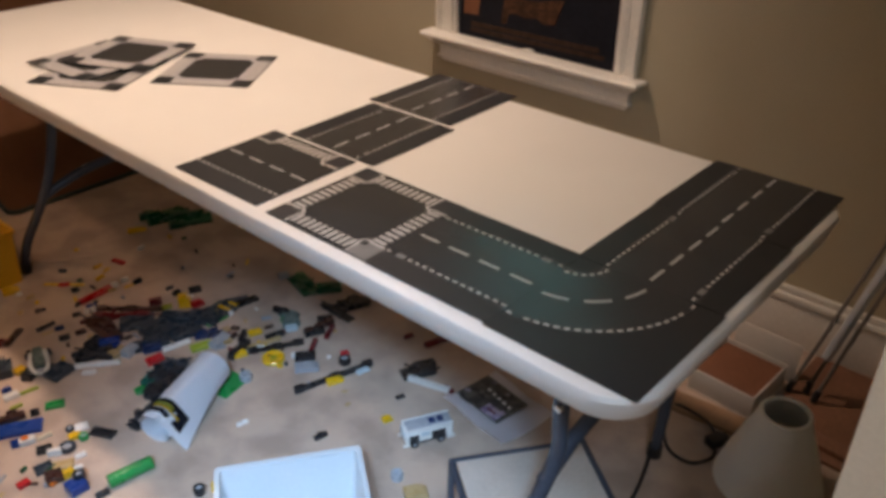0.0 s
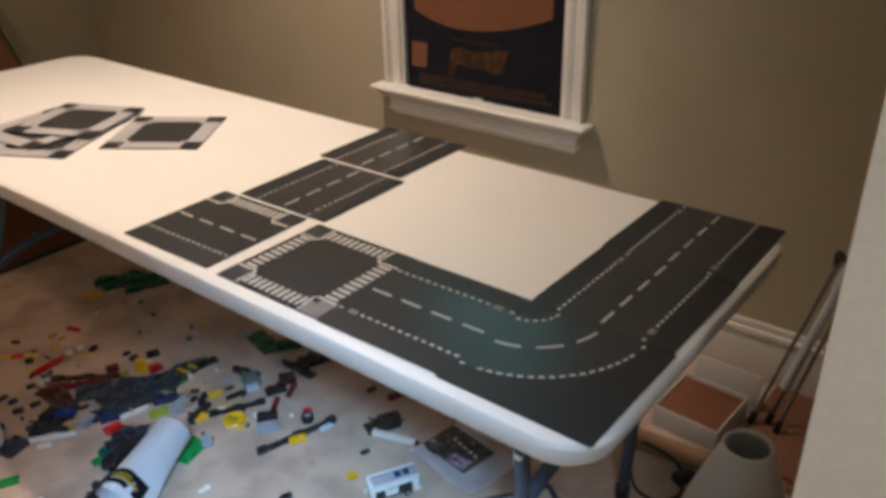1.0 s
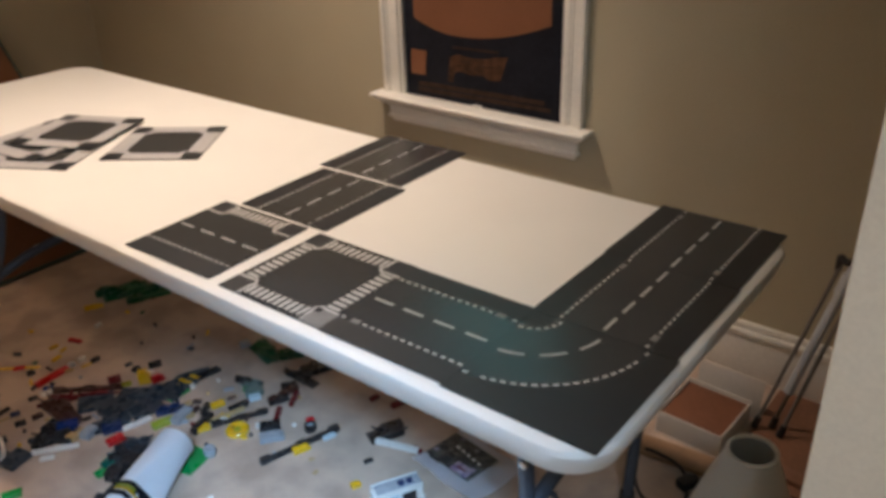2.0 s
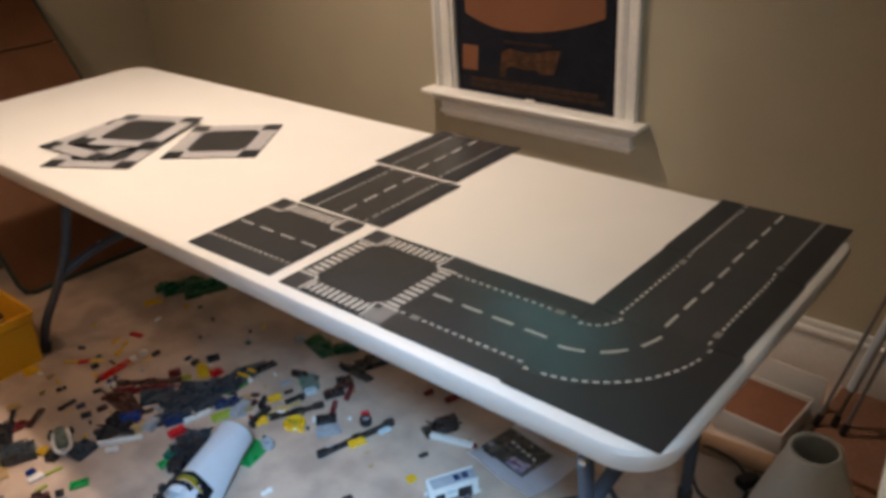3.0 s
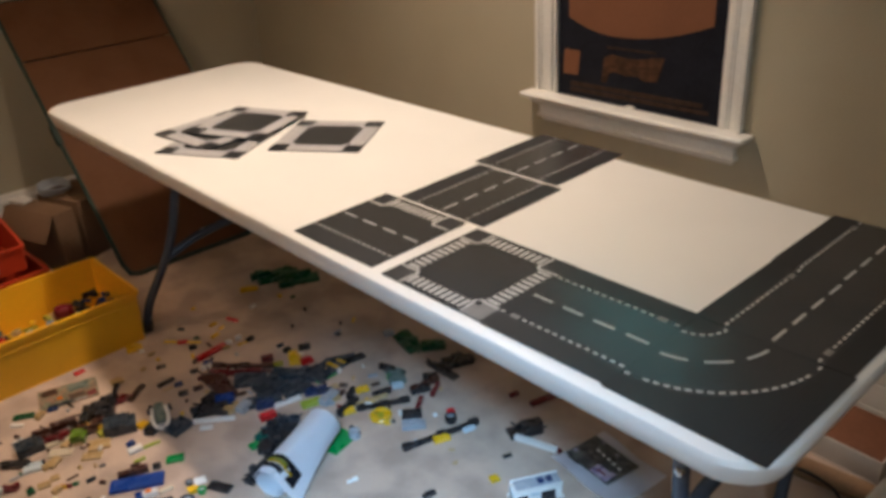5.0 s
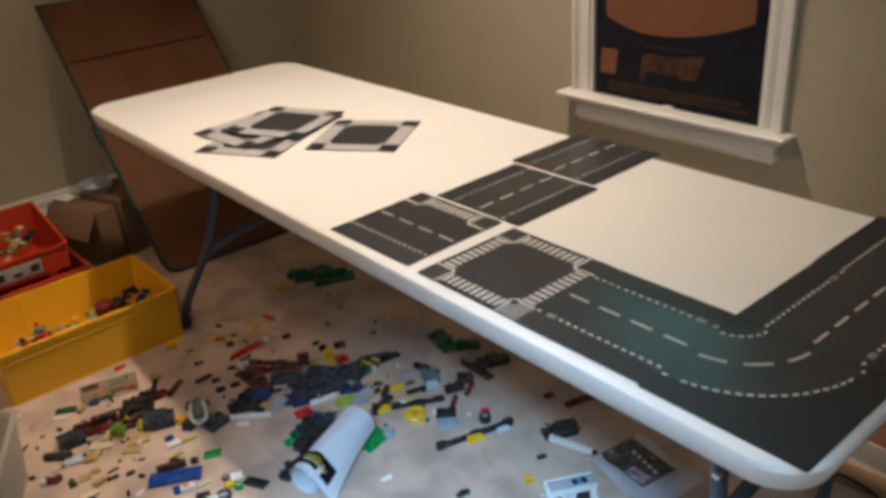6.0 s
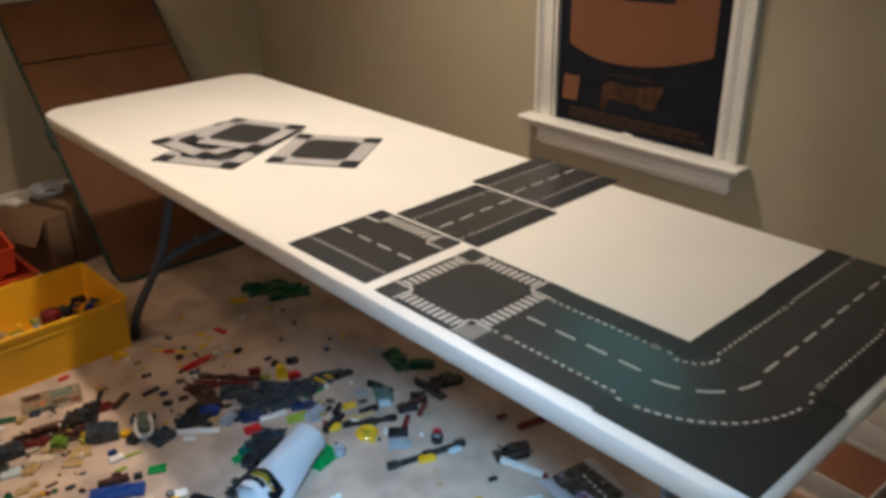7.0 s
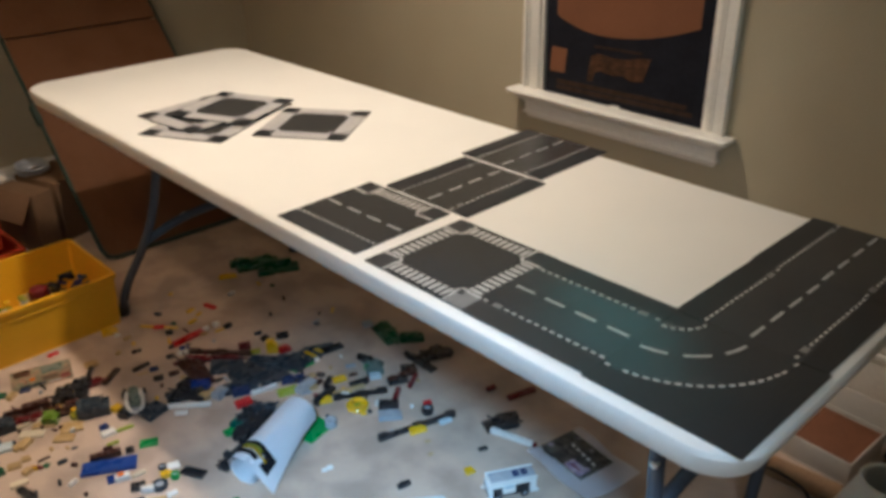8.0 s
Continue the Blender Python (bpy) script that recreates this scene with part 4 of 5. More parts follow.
def wedge(colour, x, y, turn, l, w, h):
    ob = thing("toy_wing", pose(x, y, 0, 0, 0, turn), WORDS.get(colour, colour) + " wedge-shaped toy wing with yellow stripes", "toy part", "toy pieces on the carpet")
    bm = prism(B(), [(-l / 2, -w * 0.55), (l * 0.30, -w * 0.55), (l / 2, -w * 0.3), (l * 0.1, w * 0.5), (-l / 2, w * 0.45)], 0.0, h)
    part("wing", bm, TOY[colour], ob)
    part("stripe", box(B(), -l * 0.05, l * 0.02, -w * 0.45, w * 0.2, h - 0.0005, h + 0.001), TOY["yellow"], ob, "yellow stripe")
    part("stripe", box(B(), l * 0.12, l * 0.19, -w * 0.5, 0.0, h - 0.0005, h + 0.001), TOY["yellow"], ob, "yellow stripe")
    return ob


def pile(colour, x, y, turn, l, w, h):
    """A built toy fragment of several joined pieces."""
    rng = random.Random(round(1000 * (x + 7 * y)))
    ob = thing("toy_fragment", pose(x, y, 0, 0, 0, turn), WORDS.get(colour, colour) + " half-built toy fragment lying on the carpet", "toy model", "toy pieces on the carpet")
    mat = TOY[colour]
    part("base_plate", box(B(), -l / 2, l / 2, -w / 2, w / 2, 0, h * 0.4, 0.001, seg=1), mat, ob)
    for k in range(7):
        a, b = rng.uniform(0.10, 0.26) * l, rng.uniform(0.12, 0.30) * w
        cx, cy = rng.uniform(-0.45, 0.45) * l, rng.uniform(-0.5, 0.5) * w
        top = h * rng.uniform(0.5, 1.0)
        bm = box(B(), cx - a, cx + a, cy - b, cy + b, 0.0005 * (k + 1), top, 0.0008, seg=1)
        for u in (-0.5, 0.5):
            lathe(bm, [(0.0024, top - 0.0003), (0.0024, top + 0.0017)], 8, (cx + u * a, cy, 0))
        part("toy_block", bm, mat, ob)
    for k in range(3):
        a = rng.uniform(0, 6.3)
        part("toy_rod", tube(B(), [(0.3 * l * math.cos(a), 0.3 * w * math.sin(a), h * 0.5), (0.7 * l * math.cos(a), 0.8 * w * math.sin(a), h * 0.6)], 0.003, 6), mat, ob)
    return ob


# a small van: body, roof, windows, wheels
van = thing("toy_van", pose(-0.693, 0.348, 0, 0, 0, 61.5), "white and grey toy van with dark windows", "toy van")
part("chassis", box(B(), -0.060, 0.060, -0.021, 0.021, 0.008, 0.0135, 0.001), TOY["black"], van)
part("body", box(B(), -0.060, 0.062, -0.0215, 0.0215, 0.0135, 0.046, 0.0015), TOY["white"], van, "white body")
part("roof", box(B(), -0.052, 0.062, -0.019, 0.019, 0.046, 0.0525, 0.001), TOY["grey"], van, "light grey roof")
for s_ in (-1, 1):
    y0, y1 = sorted((s_ * 0.0192, s_ * 0.0225))
    part("roof_rail", box(B(), -0.058, 0.063, y0, y1, 0.0462, 0.055, 0.0008), TOY["white"], van, "white roof edge")
    for x0, x1, z0, z1 in ((-0.050, -0.026, 0.010, 0.036), (0.008, 0.044, 0.010, 0.038), (-0.020, 0.003, 0.030, 0.040)):
        y0, y1 = sorted((s_ * 0.0205, s_ * 0.0228))
        part("side_window", box(B(), x0, x1, y0, y1, z0, z1, 0.0005), TOY["black"] if z1 < 0.039 else TOY["clear"], van, "dark side opening" if z1 < 0.039 else "pale translucent window")
    for x0, x1 in ((-0.066, -0.050), (0.046, 0.067)):
        y0, y1 = sorted((s_ * 0.018, s_ * 0.0245))
        part("bumper", box(B(), x0, x1, y0, y1, 0.007, 0.0132, 0.0008), TOY["white"], van, "white bumper end")
for x0, x1 in ((0.006, 0.022), (0.027, 0.043)):
    part("roof_plate", box(B(), x0, x1, -0.009, 0.009, 0.0524, 0.0556, 0.0006), TOY["darkblue"], van, "dark blue-grey roof plate")
part("windscreen", box(B(), -0.0618, -0.0595, -0.017, 0.017, 0.026, 0.043, 0.0006), TOY["clear"], van, "pale windscreen")
for sx in (-0.038, 0.030):
    for sy in (-0.021, 0.021):
        w = part("wheel", tube(B(), [(sx, sy - 0.005, 0.0105), (sx, sy + 0.005, 0.0105)], 0.0105, 16), TOY["black"], van, "black tyre")
        part("hub", tube(B(), [(sx, sy - 0.0056, 0.0105), (sx, sy + 0.0056, 0.0105)], 0.0045, 12), TOY["grey"], w, "grey hub")

# a small racing car
car = thing("toy_car", pose(-1.674, -0.165, 0, 0, 0, 160), "small toy car with white sides and a dark grey canopy", "toy car")
part("chassis", box(B(), -0.050, 0.062, -0.020, 0.020, 0.006, 0.012, 0.001), TOY["black"], car)
part("canopy", prism(B(), rounded(-0.034, 0.060, -0.013, 0.013, 0.009, 4), 0.012, 0.026), TOY["greygreen"], car, "dark grey-green canopy")
part("side", tube(B(), smooth_line([(0.040, -0.019, 0.020), (0.0, -0.022, 0.022), (-0.036, -0.020, 0.021), (-0.052, -0.012, 0.019), (-0.056, 0.0, 0.018), (-0.052, 0.012, 0.019), (-0.036, 0.020, 0.021), (0.0, 0.022, 0.022), (0.040, 0.019, 0.020)]), 0.0058, 8), TOY["white"], car, "white side bar round the tail")
part("tail_block", box(B(), -0.060, -0.046, -0.008, 0.008, 0.010, 0.026, 0.001), TOY["grey"], car)
for sx in (-0.030, 0.046):
    for sy in (-0.029, 0.029):
        part("wheel", tube(B(), [(sx, sy - 0.005, 0.010), (sx, sy + 0.005, 0.010)], 0.010, 14), TOY["black"], car)

solid("toy_cylinder", tube(B(), [(-0.052, 0, 0.0165), (-0.050, 0, 0.0165), (0.050, 0, 0.0165), (0.052, 0, 0.0165)], [0.0145, 0.0165, 0.0165, 0.0145], 18), TOY["green"], pose(-1.114, -0.211, 0, 0, 0, 81), "green toy cylinder lying on the carpet", "toy part", "toy pieces on the carpet")

plate("red", -1.888, 0.112, 96, 0.112, 0.024, 0.0096)
plate("white", -1.821, 0.059, 71, 0.034, 0.016, 0.01)
plate("blue", -1.839, 0.073, 63, 0.029, 0.016, 0.01)
beam("brown", -1.742, 0.145, 42, 0.205, 0.024, 0.0096)
plate("slate", -1.660, 0.123, 59, 0.100, 0.075, 0.01)
plate("slate", -1.571, 0.139, 93, 0.085, 0.08, 0.02)
plate("slate", -1.514, 0.192, 80, 0.089, 0.07, 0.015)
plate("slate", -1.585, 0.214, 36, 0.104, 0.04, 0.02)
plate("brown", -1.677, 0.050, -12, 0.123, 0.03, 0.012)
plate("darkblue", -1.510, 0.082, 67, 0.051, 0.03, 0.02)
plate("blue", -1.617, 0.012, 62, 0.055, 0.03, 0.02)
pile("black", -1.613, -0.055, 67, 0.075, 0.04, 0.02)
plate("black", -1.658, -0.017, 107, 0.047, 0.03, 0.015)
plate("tan", -1.565, 0.006, 96, 0.049, 0.03, 0.015)
plate("grey", -1.543, 0.032, 110, 0.044, 0.03, 0.02)
brick("yellow", -1.634, 0.270, 52, 0.034, 0.026, 0.040)
brick("red", -1.605, 0.296, 87, 0.037, 0.02, 0.02)
plate("olive", -1.665, 0.226, 61, 0.030, 0.016, 0.0096)
plate("darkred", -1.713, 0.216, 66, 0.036, 0.024, 0.015)
plate("black", -1.711, 0.289, 99, 0.024, 0.016, 0.012)
plate("black", -1.684, 0.338, 65, 0.038, 0.024, 0.012)
wedge("slate", -1.534, 0.338, 102, 0.179, 0.07, 0.01)
plate("black", -1.509, 0.407, 80, 0.075, 0.024, 0.01)
plate("green", -1.499, 0.289, 91, 0.070, 0.03, 0.006)
plate("white", -1.475, 0.138, 78, 0.080, 0.014, 0.0096)
plate("white", -1.560, -0.058, 52, 0.121, 0.012, 0.0096)
plate("white", -1.546, -0.089, 54, 0.036, 0.016, 0.006)
plate("lime", -1.418, 0.182, 73, 0.059, 0.03, 0.01)
plate("red", -1.458, 0.059, 83, 0.046, 0.024, 0.015)
pile("slate", -1.392, 0.081, 53, 0.073, 0.06, 0.02)
pile("black", -1.345, 0.010, 122, 0.093, 0.05, 0.03)
pile("black", -1.270, -0.064, 110, 0.086, 0.04, 0.025)
pile("black", -1.335, 0.058, 105, 0.070, 0.05, 0.02)
plate("teal", -1.390, 0.003, 108, 0.044, 0.03, 0.015)
plate("green", -1.373, -0.036, 88, 0.028, 0.024, 0.01)
plate("green", -1.235, 0.135, 103, 0.096, 0.09, 0.003)
wheel("grey", -1.206, 0.182, 58, 0.034, 0.03, 0.022)
ring("yellow", -1.222, 0.287, 38, 0.065, 0.045, 0.012)
brick("yellow", -1.306, 0.234, 68, 0.040, 0.024, 0.015)
plate("tan", -1.299, 0.315, 72, 0.098, 0.01, 0.01)
beam("black", -1.259, 0.326, 60, 0.159, 0.02, 0.012)
plate("black", -1.320, 0.243, 107, 0.084, 0.02, 0.02)
plate("grey", -1.394, 0.230, 104, 0.065, 0.03, 0.02)
plate("tan", -1.386, 0.241, 74, 0.040, 0.02, 0.012)
plate("black", -1.443, 0.241, 74, 0.035, 0.02, 0.012)
plate("yellow", -1.359, 0.326, 71, 0.039, 0.02, 0.012)
plate("black", -1.304, 0.356, 75, 0.056, 0.02, 0.012)
plate("black", -1.367, 0.456, 15, 0.076, 0.02, 0.01)
plate("greygreen", -1.316, 0.426, 58, 0.052, 0.03, 0.02)
plate("black", -1.161, 0.351, 50, 0.057, 0.03, 0.014)
plate("white", -1.189, 0.333, 69, 0.014, 0.012, 0.012)
brick("grey", -1.119, 0.322, 53, 0.066, 0.03, 0.018)
plate("darkred", -1.181, 0.397, 127, 0.064, 0.014, 0.012)
plate("black", -1.231, 0.444, 66, 0.060, 0.024, 0.014)
plate("black", -1.255, 0.505, 51, 0.045, 0.03, 0.014)
plate("darkred", -1.199, 0.476, 119, 0.063, 0.014, 0.012)
beam("black", -1.034, 0.347, 74, 0.233, 0.02, 0.016)
brick("yellow", -1.020, 0.337, 70, 0.046, 0.02, 0.014)
plate("clear", -0.998, 0.419, 77, 0.036, 0.016, 0.008)
wheel("black", -1.063, 0.411, 61, 0.035, 0.03, 0.02)
plate("red", -1.078, 0.425, 59, 0.023, 0.015, 0.024)
plate("white", -1.113, 0.396, 73, 0.010, 0.008, 0.008)
pile("darkgreen", -1.455, 0.586, -13, 0.121, 0.05, 0.02)
brick("darkgreen", -1.373, 0.625, 54, 0.078, 0.03, 0.024)
pile("black", -1.255, 0.560, -0, 0.119, 0.03, 0.014)
pile("black", -1.260, 0.623, 59, 0.098, 0.05, 0.022)
plate("grey", -1.543, 0.578, 70, 0.032, 0.024, 0.015)
plate("yellow", -2.044, 0.203, 96, 0.029, 0.012, 0.006)
plate("yellow", -1.974, 0.173, 106, 0.032, 0.012, 0.006)
plate("yellow", -2.003, 0.212, 111, 0.025, 0.008, 0.006)
plate("red", -2.023, 0.265, 16, 0.050, 0.016, 0.006)
plate("white", -1.896, 0.180, 87, 0.021, 0.012, 0.012)
plate("white", -1.899, 0.218, 87, 0.021, 0.012, 0.012)
plate("black", -1.862, 0.241, 92, 0.027, 0.014, 0.01)
plate("red", -2.019, 0.075, 54, 0.034, 0.016, 0.006)
plate("yellow", -2.022, 0.076, 41, 0.128, 0.01, 0.004)
plate("black", -1.959, 0.082, 80, 0.023, 0.014, 0.012)
plate("black", -1.830, 0.021, 74, 0.025, 0.012, 0.008)
plate("darkblue", -1.800, -0.048, 74, 0.025, 0.012, 0.01)
plate("black", -1.745, -0.060, 69, 0.028, 0.016, 0.01)
plate("brown", -1.736, -0.015, 82, 0.029, 0.014, 0.01)
plate("darkred", -1.778, 0.018, 75, 0.024, 0.01, 0.008)
plate("black", -1.839, -0.071, 94, 0.055, 0.012, 0.008)
plate("black", -0.846, 0.411, 69, 0.025, 0.012, 0.006)
plate("white", -1.069, 0.078, 67, 0.015, 0.01, 0.008)
plate("black", -0.889, 0.179, 65, 0.026, 0.014, 0.008)
brick("yellow", -2.101, -0.057, 77, 0.049, 0.03, 0.015)
plate("red", -2.103, -0.240, 98, 0.034, 0.016, 0.006)
plate("darkblue", -1.966, -0.372, 67, 0.030, 0.014, 0.006)
plate("darkgreen", -1.996, -0.446, 62, 0.058, 0.024, 0.006)
plate("white", -1.966, -0.475, 48, 0.036, 0.012, 0.006)
brick("tan", -1.961, -0.410, 130, 0.035, 0.016, 0.014)
pile("brown", -1.853, -0.406, 71, 0.098, 0.05, 0.02)
plate("brown", -1.845, -0.380, 80, 0.071, 0.024, 0.03)
plate("white", -1.874, -0.431, 82, 0.015, 0.012, 0.012)
plate("white", -1.840, -0.381, 61, 0.031, 0.012, 0.012)
plate("cream", -1.795, -0.420, 78, 0.078, 0.014, 0.008)
brick("olivegreen", -1.766, -0.368, 57, 0.038, 0.040, 0.026)
plate("yellow", -1.810, -0.341, 81, 0.031, 0.02, 0.012)
brick("slate", -1.821, -0.484, 86, 0.071, 0.05, 0.03)
plate("white", -1.873, -0.500, 99, 0.032, 0.012, 0.014)
beam("black", -1.781, -0.535, 50, 0.080, 0.022, 0.016)
plate("tan", -1.718, -0.463, 106, 0.053, 0.024, 0.008)
plate("tan", -1.766, -0.387, 59, 0.061, 0.03, 0.006)
plate("tan", -1.702, -0.337, 69, 0.059, 0.05, 0.006)
brick("olive", -1.733, -0.305, 93, 0.037, 0.03, 0.016)
plate("yellow", -1.759, -0.301, 103, 0.022, 0.02, 0.016)
pile("black", -1.843, -0.282, 65, 0.095, 0.06, 0.03)
pile("black", -1.866, -0.251, 54, 0.057, 0.04, 0.03)
brick("slate", -1.724, -0.264, 68, 0.086, 0.06, 0.035)
pile("darkred", -1.859, -0.210, 93, 0.061, 0.03, 0.012)
plate("black", -1.914, -0.202, 146, 0.069, 0.012, 0.01)
plate("darkbrown", -1.856, -0.159, 127, 0.080, 0.016, 0.01)
brick("tan", -1.961, -0.176, 84, 0.038, 0.024, 0.01)
plate("yellow", -1.690, -0.214, 98, 0.029, 0.024, 0.012)
plate("black", -1.649, -0.202, 124, 0.048, 0.03, 0.02)
plate("slate", -1.602, -0.146, 105, 0.065, 0.05, 0.018)
plate("lime", -1.593, -0.246, 81, 0.072, 0.008, 0.006)
plate("lime", -1.553, -0.285, 86, 0.031, 0.01, 0.006)
plate("white", -1.602, -0.276, 85, 0.038, 0.024, 0.01)
plate("blue", -1.633, -0.275, 95, 0.023, 0.014, 0.012)
plate("green", -1.487, -0.214, 63, 0.047, 0.03, 0.006)
plate("black", -1.492, -0.264, 67, 0.021, 0.016, 0.012)
plate("brown", -1.514, -0.320, 73, 0.077, 0.02, 0.016)
plate("blue", -1.470, -0.329, 61, 0.136, 0.048, 0.0096)
plate("blue", -1.417, -0.342, 78, 0.030, 0.024, 0.0096)
plate("white", -1.405, -0.323, 73, 0.037, 0.02, 0.014)
plate("orange", -1.407, -0.326, 76, 0.016, 0.014, 0.016)
plate("cream", -1.392, -0.286, 83, 0.034, 0.012, 0.006)
plate("white", -1.358, -0.208, 71, 0.031, 0.024, 0.006)
brick("yellow", -1.337, -0.237, 84, 0.027, 0.02, 0.012)
wheel("green", -1.316, -0.224, 67, 0.023, 0.02, 0.014)
plate("black", -1.298, -0.183, 27, 0.065, 0.03, 0.006)
wheel("slate", -1.372, -0.232, 76, 0.021, 0.016, 0.008)
plate("black", -1.345, -0.309, 66, 0.035, 0.024, 0.012)
plate("white", -1.316, -0.297, 60, 0.032, 0.012, 0.016)
wheel("slate", -1.311, -0.268, 75, 0.041, 0.03, 0.012)
plate("white", -1.266, -0.258, 83, 0.026, 0.014, 0.006)
plate("tan", -1.714, -0.458, 129, 0.041, 0.024, 0.01)
plate("tan", -1.645, -0.507, 78, 0.033, 0.024, 0.006)
plate("tan", -1.653, -0.476, 82, 0.022, 0.02, 0.006)
brick("tan", -1.598, -0.489, 117, 0.027, 0.016, 0.012)
plate("cream", -1.567, -0.521, 86, 0.043, 0.02, 0.008)
beam("black", -1.514, -0.520, 17, 0.063, 0.018, 0.012)
plate("darkgreen", -1.641, -0.542, 87, 0.019, 0.02, 0.012)
wheel("grey", -0.652, 0.203, 57, 0.030, 0.03, 0.02)
brick("tan", -0.577, 0.188, 57, 0.053, 0.03, 0.03)
brick("yellow", -0.809, 0.325, 72, 0.025, 0.018, 0.012)
plate("white", -1.072, 0.063, 56, 0.014, 0.01, 0.006)
plate("black", -0.889, 0.167, 73, 0.024, 0.014, 0.008)
pile("black", -0.882, 0.518, 65, 0.097, 0.045, 0.025)
plate("white", -0.823, 0.498, 17, 0.124, 0.016, 0.012)
plate("darkred", -0.933, 0.659, 74, 0.093, 0.018, 0.012)
plate("darkred", -0.770, 0.517, -6, 0.031, 0.014, 0.01)
plate("darkred", -1.013, 0.617, 78, 0.029, 0.014, 0.01)
plate("yellow", -0.934, -0.101, 61, 0.021, 0.016, 0.02)
wheel("black", -0.954, -0.133, 73, 0.027, 0.024, 0.02)
plate("brown", -1.236, -0.336, 76, 0.037, 0.03, 0.02)
plate("slate", -1.288, -0.338, 83, 0.041, 0.03, 0.01)
plate("tan", -1.263, -0.302, 63, 0.047, 0.03, 0.008)
plate("blue", -1.172, -0.315, 90, 0.041, 0.04, 0.02)
wheel("black", -1.187, -0.298, 76, 0.030, 0.03, 0.03)
plate("red", -1.274, -0.392, 94, 0.027, 0.02, 0.01)
plate("yellow", -1.226, -0.308, 86, 0.027, 0.02, 0.016)
plate("orange", -1.230, -0.343, 108, 0.023, 0.02, 0.01)
plate("white", -1.224, -0.284, 76, 0.021, 0.012, 0.012)
plate("black", -1.111, -0.285, 83, 0.031, 0.014, 0.01)
pile("darkgreen", -2.173, 0.550, 68, 0.156, 0.07, 0.03)
pile("darkgreen", -2.089, 0.592, 62, 0.142, 0.06, 0.03)
brick("yellow", -2.168, 0.419, 63, 0.064, 0.02, 0.012)
pile("brown", -1.707, 0.036, -1, 0.159, 0.05, 0.022)
pile("darkred", -1.712, 0.119, 42, 0.154, 0.024, 0.018)
pile("black", -1.606, -0.029, 27, 0.103, 0.04, 0.028)
pile("slate", -1.531, 0.090, 61, 0.097, 0.05, 0.026)
pile("slate", -1.542, 0.241, 78, 0.088, 0.05, 0.024)
pile("black", -1.390, 0.052, 66, 0.072, 0.04, 0.026)
beam("brown", -1.240, 0.470, 83, 0.103, 0.02, 0.016)
pile("darkblue", -1.454, 0.225, 59, 0.068, 0.03, 0.018)
pile("black", -1.265, -0.093, 111, 0.072, 0.03, 0.03)
pile("brown", -1.784, -0.327, 74, 0.069, 0.04, 0.026)
pile("darkred", -1.809, -0.418, 70, 0.059, 0.03, 0.02)
plate("cream", -1.746, -0.428, 57, 0.064, 0.03, 0.006)
plate("tan", -1.667, -0.371, 56, 0.052, 0.03, 0.006)

# what fills the bins: loose bricks seen over the rims
def heap(x, y, z, sx, sy, count, colours, seed, group):
    rng = random.Random(seed)
    for k in range(count):
        c = rng.choice(colours)
        l, w, h = rng.choice((0.016, 0.024, 0.032, 0.048)), rng.choice((0.016, 0.024)), rng.choice((0.006, 0.0096, 0.014))
        bm = box(B(), -l / 2, l / 2, -w / 2, w / 2, 0, h, 0.0008, seg=1)
        knobs(bm, l, w, h)
        px, py = x + rng.uniform(-sx, sx), y + rng.uniform(-sy, sy)
        solid("toy_brick", bm, TOY[c], pose(px, py, z + 0.012 * (k % 4), rng.uniform(-14, 14), rng.uniform(-14, 14), rng.uniform(0, 180)), WORDS.get(c, c) + " toy brick heaped in a bin", "toy brick", group)


heap(-2.328, -0.086, 0.055, 0.10, 0.07, 34, ("darkblue", "teal", "slate", "blue", "darkblue", "black"), 3, "toy bricks in the yellow bin")
heap(-2.308, -0.305, 0.045, 0.12, 0.16, 50, ("tan", "cream", "tan", "yellow", "olive", "grey"), 4, "toy bricks in the yellow bin")
heap(-2.298, -0.445, 0.060, 0.10, 0.08, 26, ("black", "darkred", "slate", "white", "red", "greygreen"), 5, "toy bricks in the yellow bin")
heap(-2.830, -0.410, 0.222, 0.11, 0.17, 44, ("tan", "green", "cream", "greygreen", "olive", "black"), 6, "toy bricks in the orange bin")
rng = random.Random(7)
bm = B()
for k in range(46):
    l, w, h = rng.choice((0.016, 0.024, 0.032, 0.048)), rng.choice((0.016, 0.024)), rng.choice((0.006, 0.0096, 0.014))
    box(bm, -l / 2, l / 2, -w / 2, w / 2, 0, h, 0.0008, pose(-1.715 + rng.uniform(-0.095, 0.095), -0.800 + rng.uniform(-0.11, 0.11), 0.012 + 0.012 * (k % 4), rng.uniform(-14, 14), rng.uniform(-14, 14), rng.uniform(0, 180)), 1)
solid("toy_brick_heap", bm, TOY["slate"], pose(0, 0, 0), "loose dark bluish grey toy bricks in the grey bin", "toy bricks", "", "stuff")
bag = lathe(B(), [(0.004, 0.0), (0.028, 0.004), (0.036, 0.026), (0.030, 0.048), (0.006, 0.058)], 20)
solid("toy_ball", bag, TOY["darkred"], pose(-2.298, -0.186, 0.095), "dark red round toy part in the yellow bin", "toy part")

plate("white", -1.491, 0.337, 70, 0.014, 0.012, 0.012)
plate("brown", -1.389, 0.271, 100, 0.030, 0.012, 0.012)
plate("darkred", -1.410, 0.268, 60, 0.018, 0.012, 0.010)
beam("black", -1.368, 0.290, 125, 0.050, 0.016, 0.014)
plate("tan", -1.436, 0.279, 75, 0.024, 0.020, 0.006)
plate("darkbrown", -1.418, 0.300, 40, 0.026, 0.012, 0.010)
beam("black", -1.390, 0.446, 20, 0.052, 0.018, 0.016)
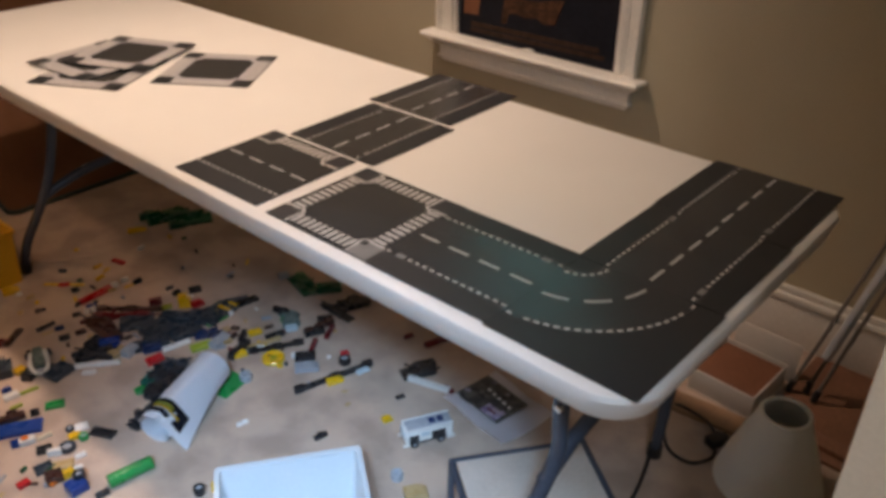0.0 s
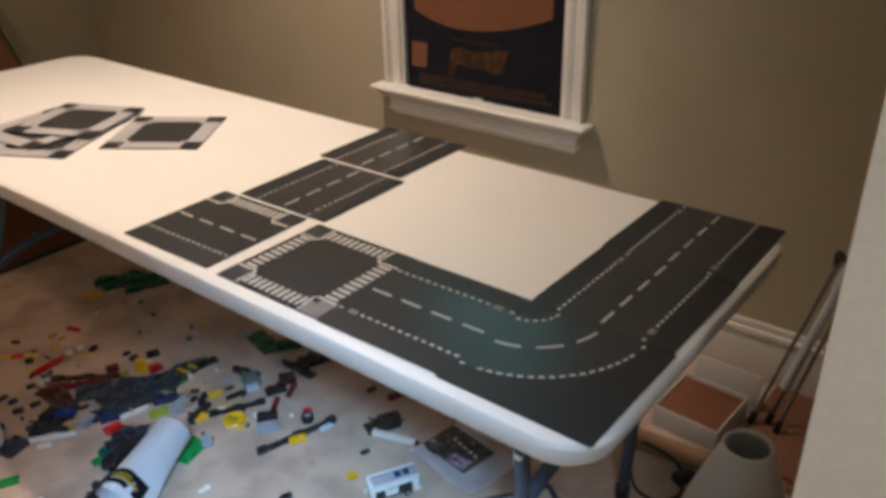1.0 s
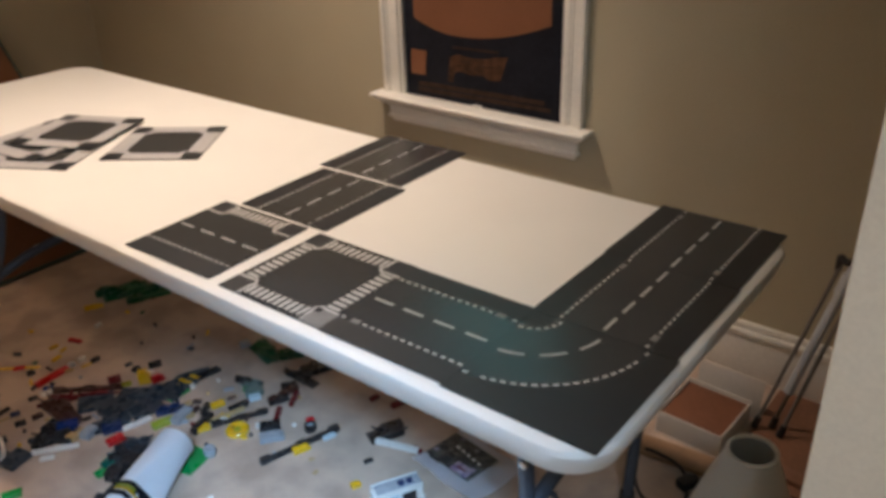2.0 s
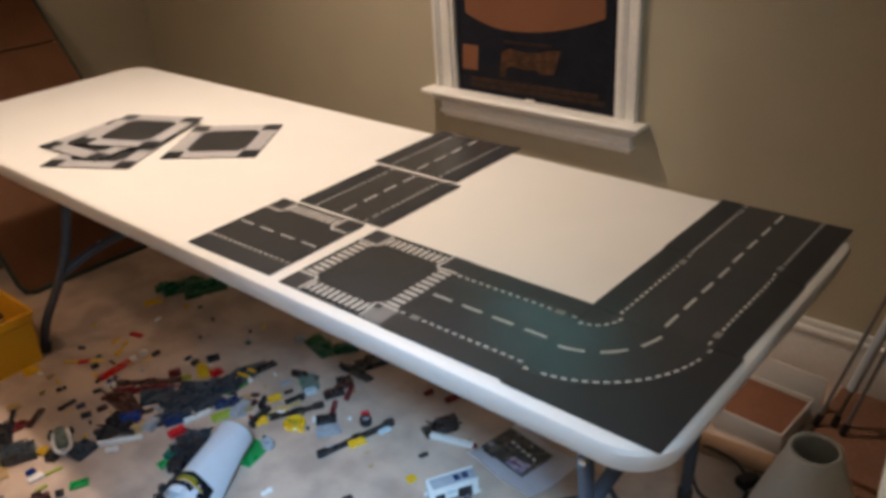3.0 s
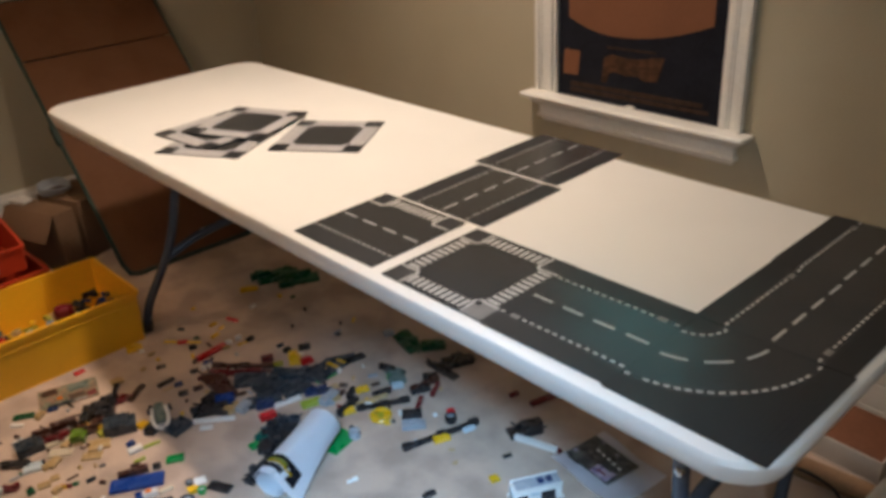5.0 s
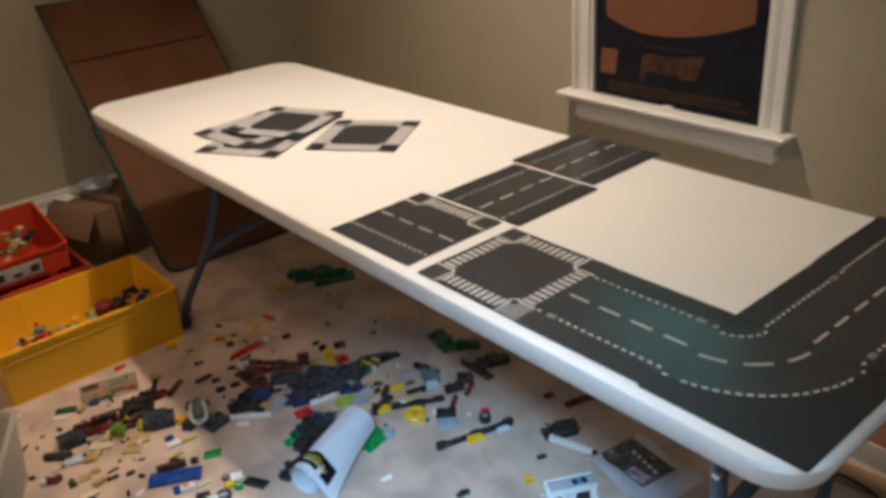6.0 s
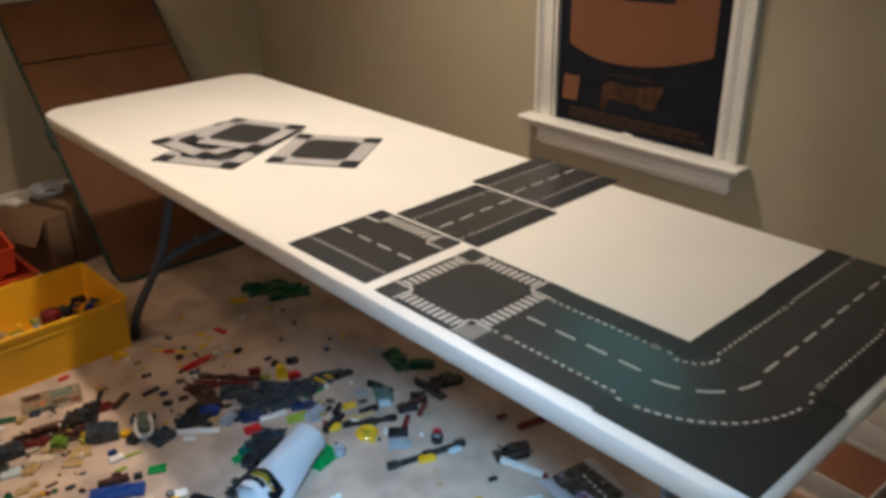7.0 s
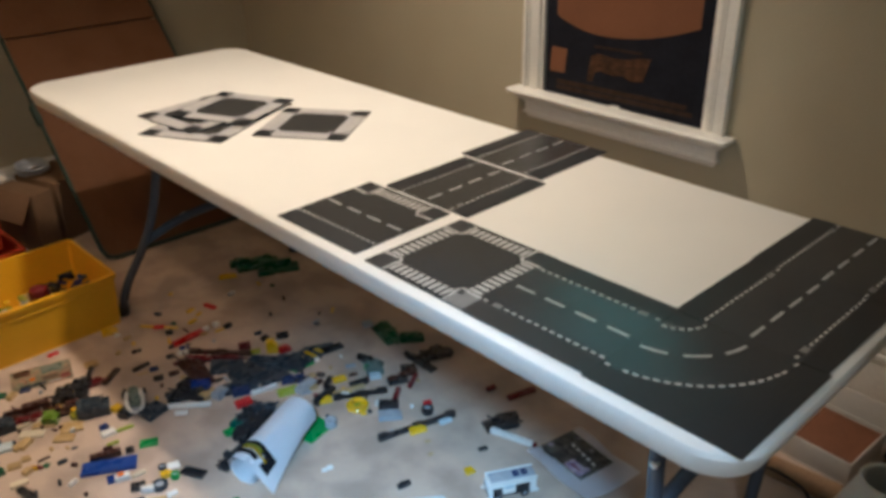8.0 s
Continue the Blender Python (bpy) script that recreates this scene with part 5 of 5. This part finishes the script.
pile("greygreen", -1.343, 0.444, 40, 0.052, 0.034, 0.022)
plate("green", -1.337, 0.424, 28, 0.034, 0.010, 0.016)
plate("clear", -1.297, 0.412, 60, 0.034, 0.022, 0.012)
plate("grey", -1.395, 0.395, 60, 0.030, 0.014, 0.006)
plate("darkbrown", -1.352, 0.372, 70, 0.026, 0.010, 0.008)

pile("darkred", -1.694, -0.575, 60, 0.034, 0.024, 0.018)
plate("white", -1.700, -0.592, 75, 0.022, 0.018, 0.014)
plate("clear", -1.738, -0.505, 70, 0.050, 0.036, 0.008)

# crumbs of the same toys between the larger pieces
rng = random.Random(11)
CRUMBS = [(-1.95, 0.05, 0.22, 0.16, 18), (-1.55, 0.12, 0.30, 0.16, 38), (-1.25, 0.30, 0.25, 0.16, 26), (-1.80, -0.42, 0.28, 0.18, 38), (-1.50, -0.42, 0.20, 0.14, 18), (-1.20, -0.34, 0.16, 0.10, 12), (-1.55, 0.42, 0.45, 0.20, 16)]
KINDS = ("black", "tan", "slate", "brown", "brown", "darkbrown", "grey", "tan", "darkred", "black", "darkgreen", "slate", "white", "yellow")
shapes = []
for l, w, h in ((0.008, 0.008, 0.0096), (0.016, 0.008, 0.0032), (0.016, 0.016, 0.0032), (0.024, 0.008, 0.0096), (0.032, 0.008, 0.0032), (0.016, 0.008, 0.0096)):
    bm = box(B(), -l / 2, l / 2, -w / 2, w / 2, 0, h, 0.0007, seg=1)
    knobs(bm, l, w, h)
    me = bpy.data.meshes.new("toy_brick")
    bm.to_mesh(me)
    bm.free()
    shapes.append(me)
tinted = {}
for cx, cy, sx, sy, count in CRUMBS:
    for k in range(count):
        c = rng.choice(KINDS)
        i = rng.randrange(len(shapes))
        if (c, i) not in tinted:
            tinted[c, i] = shapes[i].copy()
            tinted[c, i].materials.append(TOY[c])
        x, y, turn = rng.gauss(cx, sx * 0.6), rng.gauss(cy, sy * 0.6), rng.uniform(0, 180)
        if x > -1.22 and y < 0.26:
            continue
        ob = new("toy_brick", tinted[c, i])
        ob.matrix_basis = pose(x, y, 0, 0, 0, turn)
        tagged(ob, WORDS.get(c, c) + " small toy brick lying on the carpet", "toy brick", "toy pieces on the carpet")
